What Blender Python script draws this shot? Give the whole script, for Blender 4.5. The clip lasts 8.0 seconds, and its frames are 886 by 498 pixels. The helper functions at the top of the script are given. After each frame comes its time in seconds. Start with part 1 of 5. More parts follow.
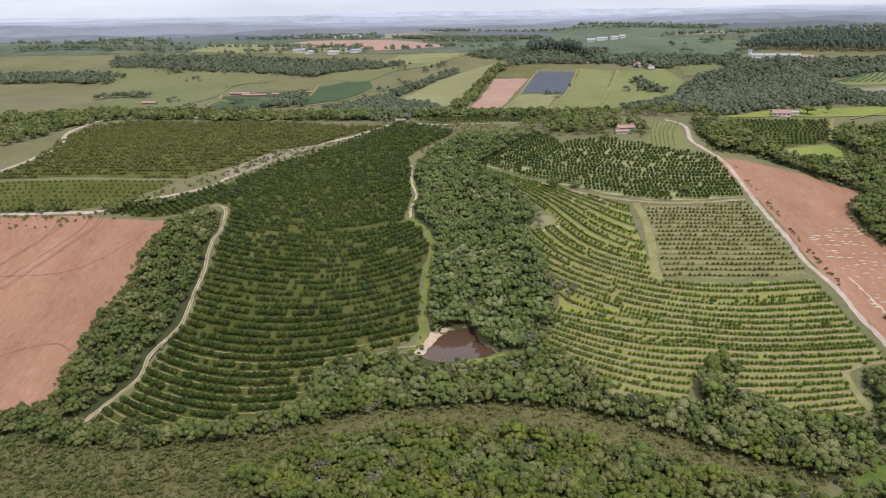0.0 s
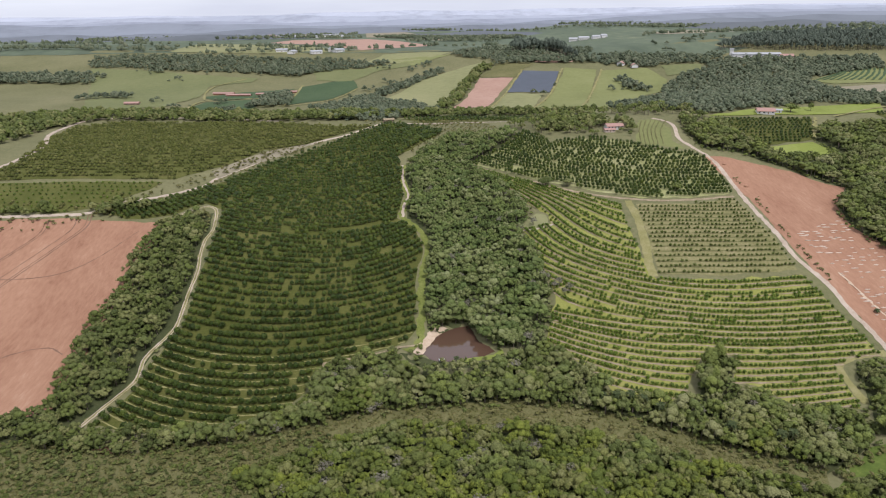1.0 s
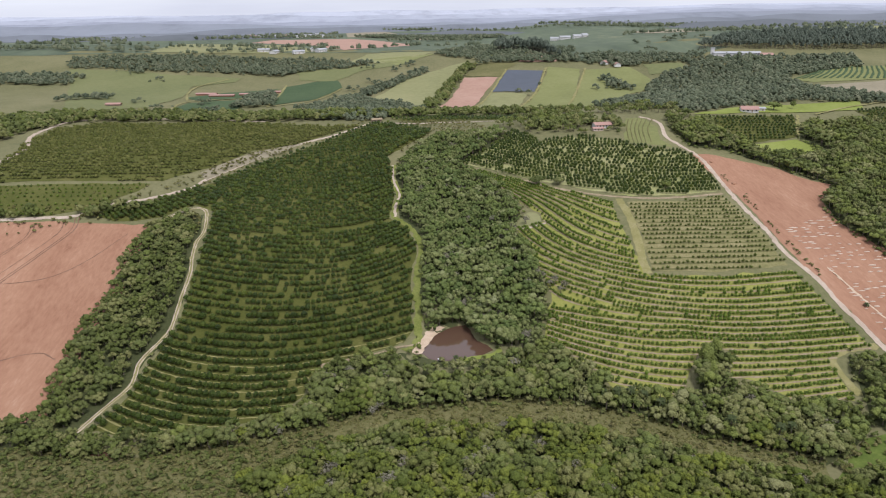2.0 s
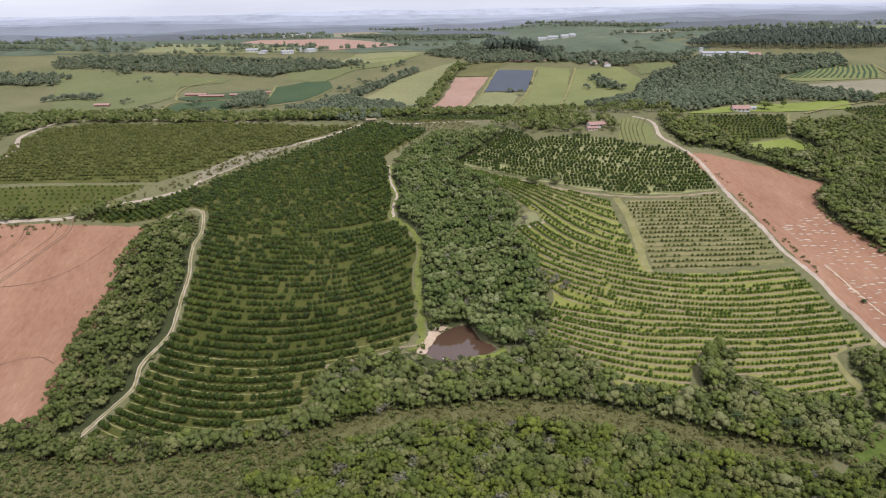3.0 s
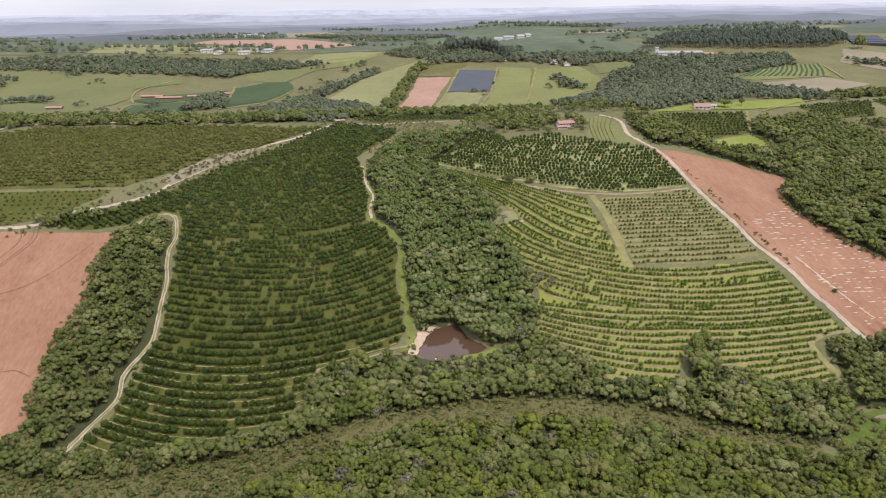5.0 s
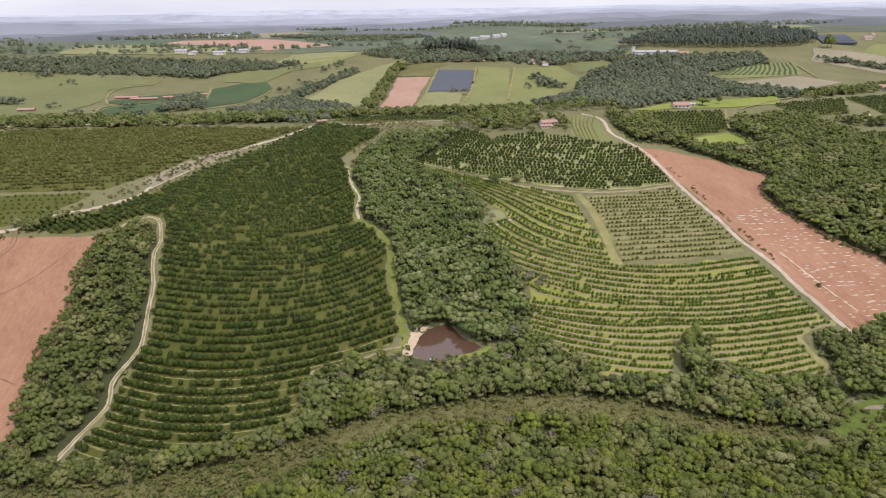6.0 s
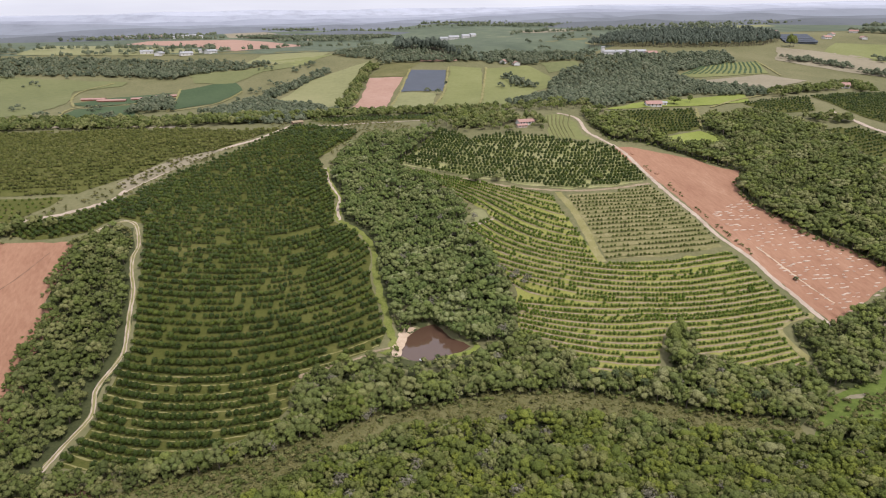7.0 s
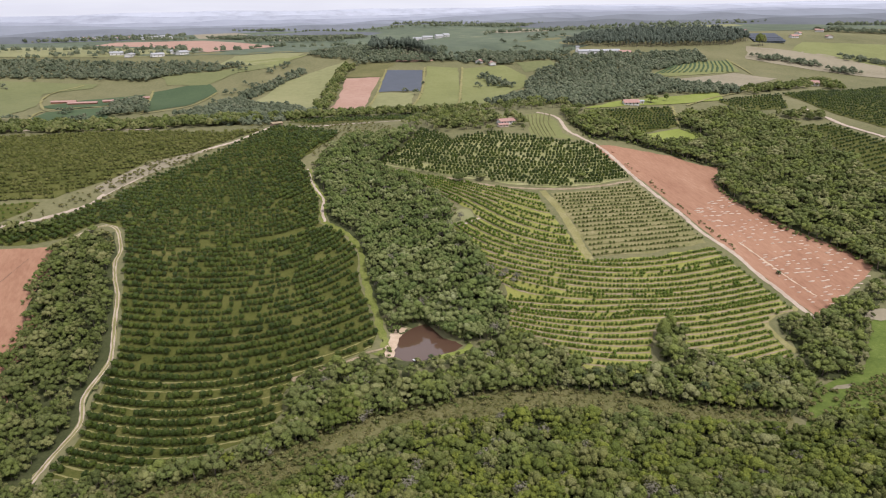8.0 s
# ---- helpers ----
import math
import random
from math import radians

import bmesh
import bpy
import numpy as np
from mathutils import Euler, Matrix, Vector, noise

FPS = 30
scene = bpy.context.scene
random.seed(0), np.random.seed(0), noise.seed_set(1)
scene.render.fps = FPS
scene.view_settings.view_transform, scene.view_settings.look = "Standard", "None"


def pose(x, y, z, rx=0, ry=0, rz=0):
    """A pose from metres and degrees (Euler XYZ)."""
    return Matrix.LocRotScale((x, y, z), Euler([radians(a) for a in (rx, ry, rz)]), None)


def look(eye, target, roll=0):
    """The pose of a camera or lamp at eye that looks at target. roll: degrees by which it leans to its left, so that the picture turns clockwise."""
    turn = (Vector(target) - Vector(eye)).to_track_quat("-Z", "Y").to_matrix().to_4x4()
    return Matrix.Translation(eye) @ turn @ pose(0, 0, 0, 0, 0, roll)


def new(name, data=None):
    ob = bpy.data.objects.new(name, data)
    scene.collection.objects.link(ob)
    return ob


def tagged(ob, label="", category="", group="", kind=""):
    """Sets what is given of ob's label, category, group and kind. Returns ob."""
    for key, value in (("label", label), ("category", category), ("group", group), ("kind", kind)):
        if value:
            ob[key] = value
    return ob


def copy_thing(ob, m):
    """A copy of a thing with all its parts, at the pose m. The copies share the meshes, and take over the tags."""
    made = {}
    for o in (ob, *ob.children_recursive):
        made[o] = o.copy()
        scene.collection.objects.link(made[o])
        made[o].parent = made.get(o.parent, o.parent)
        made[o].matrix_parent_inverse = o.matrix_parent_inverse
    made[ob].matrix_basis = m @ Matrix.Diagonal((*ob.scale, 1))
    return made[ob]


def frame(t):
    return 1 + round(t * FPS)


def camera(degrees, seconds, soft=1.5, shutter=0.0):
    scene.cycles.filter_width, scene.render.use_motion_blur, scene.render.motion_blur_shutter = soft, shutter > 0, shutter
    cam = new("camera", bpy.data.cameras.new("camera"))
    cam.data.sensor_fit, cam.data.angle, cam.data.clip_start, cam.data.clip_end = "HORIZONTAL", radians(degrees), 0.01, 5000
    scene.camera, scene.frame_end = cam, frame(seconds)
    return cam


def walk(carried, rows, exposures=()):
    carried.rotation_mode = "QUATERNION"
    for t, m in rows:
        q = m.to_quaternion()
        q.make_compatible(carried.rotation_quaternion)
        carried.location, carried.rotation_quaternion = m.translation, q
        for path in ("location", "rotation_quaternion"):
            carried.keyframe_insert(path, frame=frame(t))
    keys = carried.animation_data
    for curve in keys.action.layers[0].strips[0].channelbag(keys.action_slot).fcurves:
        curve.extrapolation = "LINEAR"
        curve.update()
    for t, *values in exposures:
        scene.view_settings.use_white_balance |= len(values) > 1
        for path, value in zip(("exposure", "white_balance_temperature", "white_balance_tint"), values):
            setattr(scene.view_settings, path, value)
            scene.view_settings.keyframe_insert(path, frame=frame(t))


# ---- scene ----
from mathutils.geometry import delaunay_2d_cdt

# ---- camera ----
cam = camera(64.9, 8.0, soft=1.1)
PATH = [
    (0, (1.247, 0.94, 155.232), (1.23, 2.835, 154.594), -0.6),
    (0.5, (-2.773, 0.864, 155.242), (-2.766, 2.759, 154.603), -0.6),
    (1, (-6.99, 0.695, 155.271), (-6.951, 2.589, 154.631), -0.6),
    (1.5, (-11.164, 0.604, 155.301), (-11.092, 2.497, 154.66), -0.6),
    (3, (-23.941, 1.138, 155.41), (-23.802, 3.027, 154.768), -0.6),
    (3.5, (-28.245, 1.482, 155.429), (-28.079, 3.369, 154.787), -0.5),
    (4, (-32.562, 1.847, 155.504), (-32.368, 3.731, 154.862), -0.5),
    (5, (-40.938, 2.973, 155.553), (-40.664, 4.847, 154.91), -0.5),
    (6.5, (-53.997, 5.748, 155.397), (-53.609, 7.601, 154.753), -0.5),
    (7, (-58.461, 6.727, 155.441), (-58.025, 8.569, 154.797), -0.5),
    (7.5, (-62.808, 7.876, 155.285), (-62.332, 9.709, 154.642), -0.5),
    (8, (-67.046, 9.16, 155.134), (-66.533, 10.983, 154.49), -0.6),
]
walk(cam, [(t, look(eye, target, roll)) for t, eye, target, roll in PATH],
     [(0.0, 0.33, 6000, 15), (4.4, 0.36, 6000, 15), (4.8, 0.43, 6250, 17), (8.0, 0.44, 6250, 17)])

# ---- light: an overcast noon ----
SUN_UP, SUN_TURN = 58.0, 150.0
world = bpy.data.worlds.new("overcast_sky")
scene.world = world
world.use_nodes = True
wn, wl = world.node_tree.nodes, world.node_tree.links
wn.clear()
w_out, w_bg = wn.new("ShaderNodeOutputWorld"), wn.new("ShaderNodeBackground")
w_sky, w_dim, w_mix = wn.new("ShaderNodeTexSky"), wn.new("ShaderNodeVectorMath"), wn.new("ShaderNodeMix")
w_co, w_map, w_noise, w_ramp = wn.new("ShaderNodeTexCoord"), wn.new("ShaderNodeMapping"), wn.new("ShaderNodeTexNoise"), wn.new("ShaderNodeValToRGB")
w_sky.sky_type, w_sky.sun_disc = "NISHITA", False
w_sky.sun_elevation, w_sky.sun_rotation = radians(SUN_UP), radians(SUN_TURN)
w_dim.operation = "SCALE"
w_dim.inputs["Scale"].default_value = 0.10
w_mix.data_type = "RGBA"
w_mix.inputs[0].default_value = 0.86
w_map.inputs["Scale"].default_value = (1.0, 1.0, 9.0)
w_noise.inputs["Scale"].default_value, w_noise.inputs["Detail"].default_value = 2.2, 5.0
w_ramp.color_ramp.elements[0].position, w_ramp.color_ramp.elements[0].color = 0.3, (0.62, 0.635, 0.70, 1)
w_ramp.color_ramp.elements[1].position, w_ramp.color_ramp.elements[1].color = 0.7, (0.86, 0.87, 0.89, 1)
wl.new(w_co.outputs["Generated"], w_map.inputs["Vector"])
wl.new(w_map.outputs["Vector"], w_noise.inputs["Vector"])
wl.new(w_noise.outputs["Fac"], w_ramp.inputs["Fac"])
w_sep, w_up, w_dome = wn.new("ShaderNodeSeparateXYZ"), wn.new("ShaderNodeMapRange"), wn.new("ShaderNodeVectorMath")
w_up.inputs["From Min"].default_value, w_up.inputs["From Max"].default_value = 0.0, 1.0
w_up.inputs["To Min"].default_value, w_up.inputs["To Max"].default_value = 0.92, 0.92
w_dome.operation = "SCALE"
wl.new(w_co.outputs["Generated"], w_sep.inputs["Vector"])
wl.new(w_sep.outputs["Z"], w_up.inputs["Value"])
wl.new(w_up.outputs["Result"], w_dome.inputs["Scale"])
wl.new(w_ramp.outputs["Color"], w_dome.inputs[0])
wl.new(w_sky.outputs["Color"], w_dim.inputs[0])
wl.new(w_dim.outputs["Vector"], w_mix.inputs[6])
wl.new(w_dome.outputs["Vector"], w_mix.inputs[7])
wl.new(w_mix.outputs[2], w_bg.inputs["Color"])
wl.new(w_bg.outputs["Background"], w_out.inputs["Surface"])
w_bg.inputs["Strength"].default_value = 1.0

sun = new("sun", bpy.data.lights.new("sun", "SUN"))
sun.data.energy, sun.data.angle, sun.data.color = 2.3, radians(12), (1.0, 0.96, 0.9)
sun.matrix_world = pose(0, 0, 300, 90 - SUN_UP, 0, -SUN_TURN + 180)

# ---- materials ----


def ramp_of(nodes, colours):
    r = nodes.new("ShaderNodeValToRGB")
    r.color_ramp.elements.remove(r.color_ramp.elements[1])
    for i, c in enumerate(colours):
        e = r.color_ramp.elements[0] if i == 0 else r.color_ramp.elements.new(i / max(1, len(colours) - 1))
        e.position, e.color = i / max(1, len(colours) - 1), (*c, 1)
    return r


def base_material(name, rough, spec=0.3):
    m = bpy.data.materials.new(name)
    m.use_nodes = True
    n, l = m.node_tree.nodes, m.node_tree.links
    b = n["Principled BSDF"]
    b.inputs["Roughness"].default_value = rough
    b.inputs["Specular IOR Level"].default_value = spec
    return m, n, l, b


def noise_at(n, l, vector, scale, detail=4.0, rough=0.6):
    t = n.new("ShaderNodeTexNoise")
    t.inputs["Scale"].default_value, t.inputs["Detail"].default_value, t.inputs["Roughness"].default_value = scale, detail, rough
    l.new(vector, t.inputs["Vector"])
    return t.outputs["Fac"]


def calc(n, l, op, a, b):
    c = n.new("ShaderNodeMath")
    c.operation = op
    for i, v in enumerate((a, b)):
        if isinstance(v, (int, float)):
            c.inputs[i].default_value = v
        else:
            l.new(v, c.inputs[i])
    return c.outputs[0]


def earth(name, colours, coarse=0.03, fine=0.8, rough=0.95, bump=0.4, stretch=(1, 1, 1), turn=0.0, mix=0.5):
    """Ground cover: two scales of variation in world metres, with a fine relief."""
    m, n, l, b = base_material(name, rough, 0.15)
    g, mp = n.new("ShaderNodeNewGeometry"), n.new("ShaderNodeMapping")
    l.new(g.outputs["Position"], mp.inputs["Vector"])
    mp.inputs["Scale"].default_value, mp.inputs["Rotation"].default_value = stretch, (0, 0, radians(turn))
    v = mp.outputs["Vector"]
    lo, hi = noise_at(n, l, v, coarse, 5.0), noise_at(n, l, v, fine, 6.0, 0.7)
    f = calc(n, l, "ADD", calc(n, l, "MULTIPLY", lo, 1 - mix), calc(n, l, "MULTIPLY", hi, mix))
    f = calc(n, l, "MULTIPLY_ADD", f, 2.2)
    f.node.inputs[2].default_value = -0.6
    r = ramp_of(n, colours)
    l.new(f, r.inputs["Fac"])
    l.new(r.outputs["Color"], b.inputs["Base Color"])
    bp = n.new("ShaderNodeBump")
    bp.inputs["Strength"].default_value, bp.inputs["Distance"].default_value = bump, 0.3
    l.new(hi, bp.inputs["Height"])
    l.new(bp.outputs["Normal"], b.inputs["Normal"])
    return m


def leafy(name, colours, clump=0.4, rough=0.7, spec=0.1):
    """Foliage: a tone for each tree, and another for each clump of leaves."""
    m, n, l, b = base_material(name, rough, spec)
    at, g, o = n.new("ShaderNodeAttribute"), n.new("ShaderNodeNewGeometry"), n.new("ShaderNodeObjectInfo")
    at.attribute_name = "tint"
    tree = calc(n, l, "FRACT", calc(n, l, "ADD", at.outputs["Fac"], o.outputs["Random"]), 0)
    f = calc(n, l, "ADD", calc(n, l, "MULTIPLY", tree, 1 - clump), calc(n, l, "MULTIPLY", g.outputs["Random Per Island"], clump))
    r = ramp_of(n, colours)
    l.new(f, r.inputs["Fac"])
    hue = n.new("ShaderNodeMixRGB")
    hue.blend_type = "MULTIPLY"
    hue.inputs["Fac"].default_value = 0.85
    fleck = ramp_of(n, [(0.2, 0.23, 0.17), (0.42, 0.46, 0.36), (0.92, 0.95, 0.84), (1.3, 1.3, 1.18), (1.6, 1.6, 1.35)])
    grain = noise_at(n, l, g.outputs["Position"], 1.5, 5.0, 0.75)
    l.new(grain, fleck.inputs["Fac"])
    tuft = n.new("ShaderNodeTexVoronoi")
    tuft.feature = "SMOOTH_F1"
    tuft.inputs["Scale"].default_value, tuft.inputs["Smoothness"].default_value = 1.5, 0.35
    l.new(g.outputs["Position"], tuft.inputs["Vector"])
    relief = calc(n, l, "SUBTRACT", grain, tuft.outputs["Distance"])
    bp = n.new("ShaderNodeBump")
    bp.inputs["Strength"].default_value, bp.inputs["Distance"].default_value = 0.8, 0.5
    l.new(relief, bp.inputs["Height"])
    l.new(bp.outputs["Normal"], b.inputs["Normal"])
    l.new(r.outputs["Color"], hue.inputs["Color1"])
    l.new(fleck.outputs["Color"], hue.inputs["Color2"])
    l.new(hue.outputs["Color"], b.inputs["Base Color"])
    return m


def plain(name, colour, rough=0.7, vary=0.25, scale=1.5, spec=0.3):
    m, n, l, b = base_material(name, rough, spec)
    g = n.new("ShaderNodeNewGeometry")
    r = ramp_of(n, [tuple(c * (1 - vary) for c in colour), colour, tuple(min(1, c * (1 + vary)) for c in colour)])
    l.new(noise_at(n, l, g.outputs["Position"], scale, 5.0), r.inputs["Fac"])
    l.new(r.outputs["Color"], b.inputs["Base Color"])
    return m


M_GROUND = earth("rough_grassland", [(0.08, 0.082, 0.036), (0.132, 0.13, 0.058), (0.177, 0.166, 0.08), (0.221, 0.195, 0.108)], 0.012, 0.35)
M_ORCHARD = earth("mown_orchard_grass", [(0.137, 0.149, 0.03), (0.207, 0.215, 0.048), (0.265, 0.261, 0.072), (0.325, 0.307, 0.119)], 0.05, 1.1)
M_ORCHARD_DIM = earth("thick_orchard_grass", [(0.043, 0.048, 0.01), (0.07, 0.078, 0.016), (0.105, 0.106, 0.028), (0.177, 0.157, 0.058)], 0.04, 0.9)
M_TOPGRASS = earth("dry_orchard_grass", [(0.152, 0.167, 0.055), (0.245, 0.253, 0.094), (0.335, 0.323, 0.153), (0.428, 0.408, 0.235)], 0.05, 0.9)
M_YOUNG = earth("thin_olive_grass", [(0.109, 0.109, 0.041), (0.168, 0.16, 0.062), (0.24, 0.212, 0.099), (0.341, 0.279, 0.171)], 0.09, 0.9)
M_VERGE = earth("bright_verge_grass", [(0.073, 0.096, 0.015), (0.124, 0.145, 0.03), (0.187, 0.2, 0.056), (0.246, 0.25, 0.09)], 0.08, 0.9)
M_SOIL = earth("red_ploughed_soil", [(0.173, 0.085, 0.049), (0.274, 0.144, 0.087), (0.331, 0.185, 0.114), (0.413, 0.26, 0.171)], 0.05, 0.5, stretch=(1.0, 0.22, 1.0), turn=8)
M_RUT = earth("pressed_red_soil", [(0.13, 0.072, 0.046), (0.19, 0.11, 0.072), (0.26, 0.16, 0.11)], 0.1, 0.8)
M_ROAD = earth("pale_dirt_road", [(0.25, 0.19, 0.13), (0.42, 0.34, 0.26), (0.55, 0.47, 0.37)], 0.12, 1.6, bump=0.5)
M_PATH = earth("worn_grass_path", [(0.16, 0.15, 0.05), (0.235, 0.215, 0.085), (0.33, 0.285, 0.16)], 0.12, 1.2)
M_BERM = earth("bare_row_bank", [(0.162, 0.127, 0.058), (0.286, 0.226, 0.141), (0.4, 0.316, 0.223)], 0.2, 1.5)
M_SAND = earth("pale_sand", [(0.315, 0.227, 0.14), (0.473, 0.36, 0.25), (0.588, 0.474, 0.35)], 0.3, 2.0)
M_SCRUB = earth("tangled_marsh_grass", [(0.08, 0.082, 0.029), (0.135, 0.128, 0.05), (0.19, 0.17, 0.077)], 0.05, 0.8)
M_DAMP = earth("damp_green_meadow", [(0.049, 0.072, 0.018), (0.081, 0.113, 0.022), (0.121, 0.158, 0.032), (0.226, 0.23, 0.102)], 0.07, 0.6)
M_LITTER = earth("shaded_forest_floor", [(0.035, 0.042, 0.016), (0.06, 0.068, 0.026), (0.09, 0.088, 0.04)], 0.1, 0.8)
M_FALLOW = earth("fallow_tan_field", [(0.175, 0.153, 0.095), (0.248, 0.216, 0.142), (0.304, 0.261, 0.18)], 0.015, 0.2)
M_TAN = earth("dry_pasture", [(0.155, 0.158, 0.07), (0.215, 0.215, 0.098), (0.265, 0.252, 0.123)], 0.012, 0.15)
M_PINK = earth("bare_pink_soil", [(0.29, 0.17, 0.12), (0.36, 0.225, 0.165), (0.42, 0.28, 0.21)], 0.02, 0.2)
M_CROP = earth("dark_green_crop", [(0.04, 0.068, 0.03), (0.06, 0.09, 0.04), (0.08, 0.112, 0.052)], 0.02, 0.3)
M_NET = plain("grey_shade_netting", (0.075, 0.085, 0.10), 0.7, 0.2, 0.08)
M_LIME = earth("lime_green_pasture", [(0.135, 0.145, 0.054), (0.181, 0.191, 0.07), (0.223, 0.227, 0.095)], 0.02, 0.25)
M_PASTURE = earth("olive_green_pasture", [(0.11, 0.122, 0.05), (0.15, 0.16, 0.065), (0.19, 0.19, 0.085)], 0.012, 0.2)
M_BRIGHT = earth("bright_green_meadow", [(0.144, 0.176, 0.036), (0.198, 0.229, 0.05), (0.243, 0.264, 0.081)], 0.03, 0.3)
# Wooded plain lightened in its base colours to stand in for distance haze.
M_FARWOOD_HAZED = earth("haze_paled_wooded_plain", [(0.055, 0.075, 0.049), (0.086, 0.107, 0.068), (0.121, 0.145, 0.089), (0.223, 0.226, 0.128)], 0.009, 0.06, stretch=(0.7, 0.25, 1))
M_PILE = plain("pale_lime_heap", (0.50, 0.40, 0.31), 0.95, 0.25, 0.8)

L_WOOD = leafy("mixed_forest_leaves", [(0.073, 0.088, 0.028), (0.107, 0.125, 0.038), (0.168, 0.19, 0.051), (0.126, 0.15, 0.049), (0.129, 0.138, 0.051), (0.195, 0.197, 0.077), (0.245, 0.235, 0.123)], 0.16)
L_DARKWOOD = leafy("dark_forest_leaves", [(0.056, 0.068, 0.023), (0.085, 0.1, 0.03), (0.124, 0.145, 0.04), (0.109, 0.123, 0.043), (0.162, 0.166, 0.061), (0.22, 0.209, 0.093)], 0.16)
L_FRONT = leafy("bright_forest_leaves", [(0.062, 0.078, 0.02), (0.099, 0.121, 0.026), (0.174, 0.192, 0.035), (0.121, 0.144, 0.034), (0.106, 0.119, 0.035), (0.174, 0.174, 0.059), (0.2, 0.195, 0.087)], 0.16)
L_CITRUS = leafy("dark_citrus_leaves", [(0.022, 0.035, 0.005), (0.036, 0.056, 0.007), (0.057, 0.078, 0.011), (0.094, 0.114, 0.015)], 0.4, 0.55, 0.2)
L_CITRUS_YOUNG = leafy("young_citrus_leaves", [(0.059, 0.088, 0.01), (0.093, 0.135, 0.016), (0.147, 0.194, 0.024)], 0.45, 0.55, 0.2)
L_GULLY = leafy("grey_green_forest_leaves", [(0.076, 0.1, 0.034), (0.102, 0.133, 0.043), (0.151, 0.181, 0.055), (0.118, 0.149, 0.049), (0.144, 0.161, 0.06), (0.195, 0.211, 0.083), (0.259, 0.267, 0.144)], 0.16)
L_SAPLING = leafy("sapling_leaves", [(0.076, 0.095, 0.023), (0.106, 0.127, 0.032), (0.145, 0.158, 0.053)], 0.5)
# Far leaves are paler and bluer: distance haze painted into the base colour.
L_FAR_HAZED = leafy("haze_tinted_far_leaves", [(0.066, 0.08, 0.054), (0.102, 0.119, 0.076), (0.138, 0.151, 0.098), (0.184, 0.187, 0.128)])
L_GUM_HAZED = leafy("haze_tinted_gum_leaves", [(0.072, 0.086, 0.068), (0.091, 0.108, 0.087), (0.117, 0.13, 0.105)], 0.3)
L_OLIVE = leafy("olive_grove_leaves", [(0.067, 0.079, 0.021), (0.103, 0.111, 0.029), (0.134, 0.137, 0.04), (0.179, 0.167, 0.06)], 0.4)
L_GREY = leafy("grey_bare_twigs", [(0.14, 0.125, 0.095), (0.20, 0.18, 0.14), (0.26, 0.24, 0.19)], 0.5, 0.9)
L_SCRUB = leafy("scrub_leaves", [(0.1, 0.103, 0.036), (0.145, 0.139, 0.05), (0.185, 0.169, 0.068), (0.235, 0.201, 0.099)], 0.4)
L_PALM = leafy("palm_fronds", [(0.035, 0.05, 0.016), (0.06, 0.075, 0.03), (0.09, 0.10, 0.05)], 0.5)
M_BARK = plain("grey_brown_bark", (0.15, 0.12, 0.09), 0.9, 0.35, 3.0)
M_WALL = plain("white_painted_wall", (0.62, 0.6, 0.56), 0.8, 0.08, 0.6)
M_CREAM = plain("cream_wall", (0.62, 0.5, 0.42), 0.8, 0.1, 0.6)
M_TILE = plain("red_clay_roof", (0.36, 0.215, 0.175), 0.8, 0.25, 1.2)
M_TIN = plain("pale_sheet_roof", (0.36, 0.36, 0.36), 0.5, 0.15, 0.4)
M_DARK = plain("dark_opening", (0.03, 0.03, 0.035), 0.3, 0.2)
M_TIMBER = plain("weathered_timber", (0.27, 0.2, 0.14), 0.85, 0.3, 3.0)
M_BRICKPILE = plain("fired_red_brick", (0.33, 0.15, 0.095), 0.9, 0.3, 0.5)

m_, n_, l_, b_ = base_material("muddy_pond_water", 0.04, 0.5)
b_.inputs["Base Color"].default_value = (0.095, 0.055, 0.035, 1)
g_, bp_ = n_.new("ShaderNodeNewGeometry"), n_.new("ShaderNodeBump")
bp_.inputs["Strength"].default_value, bp_.inputs["Distance"].default_value = 0.05, 0.05
l_.new(noise_at(n_, l_, g_.outputs["Position"], 1.4, 3.0), bp_.inputs["Height"])
l_.new(bp_.outputs["Normal"], b_.inputs["Normal"])
M_WATER = m_

# ---- the lie of the land ----
SWELLS = [
    [0.3, 4.1, 15.4, 16.4, 21.6, 22.2, 15.0, 8.2, 3.5, 0.4],
    [1.3, 6.9, 11.6, -13.0, 5.4, -11.2, 1.6, 2.0, 2.2, 0.4],
    [3.7, 2.3, -7.6, -12.4, 6.1, -4.5, -0.4, -3.8, -5.1, -0.1],
    [0.4, -2.1, -13.9, 22.0, -17.3, 22.9, 2.0, 9.7, 8.1, 6.1],
    [-6.1, 4.7, 0.1, 2.3, -9.3, 2.5, -7.6, 0.1, 7.1, 7.6],
    [-4.2, -1.0, -1.6, -11.8, 6.4, 6.0, 9.2, -4.5, -3.9, 3.2],
    [-1.4, -5.0, -3.3, 10.4, 1.5, -10.0, 6.4, 6.2, 5.7, 3.6],
    [-0.2, -1.3, -3.3, -4.8, -1.4, 1.1, 0.1, -1.0, 0.9, 0.8],
]


def rise(v, a, b):
    k = np.clip((v - a) / (b - a), 0, 1)
    return k * k * (3 - 2 * k)


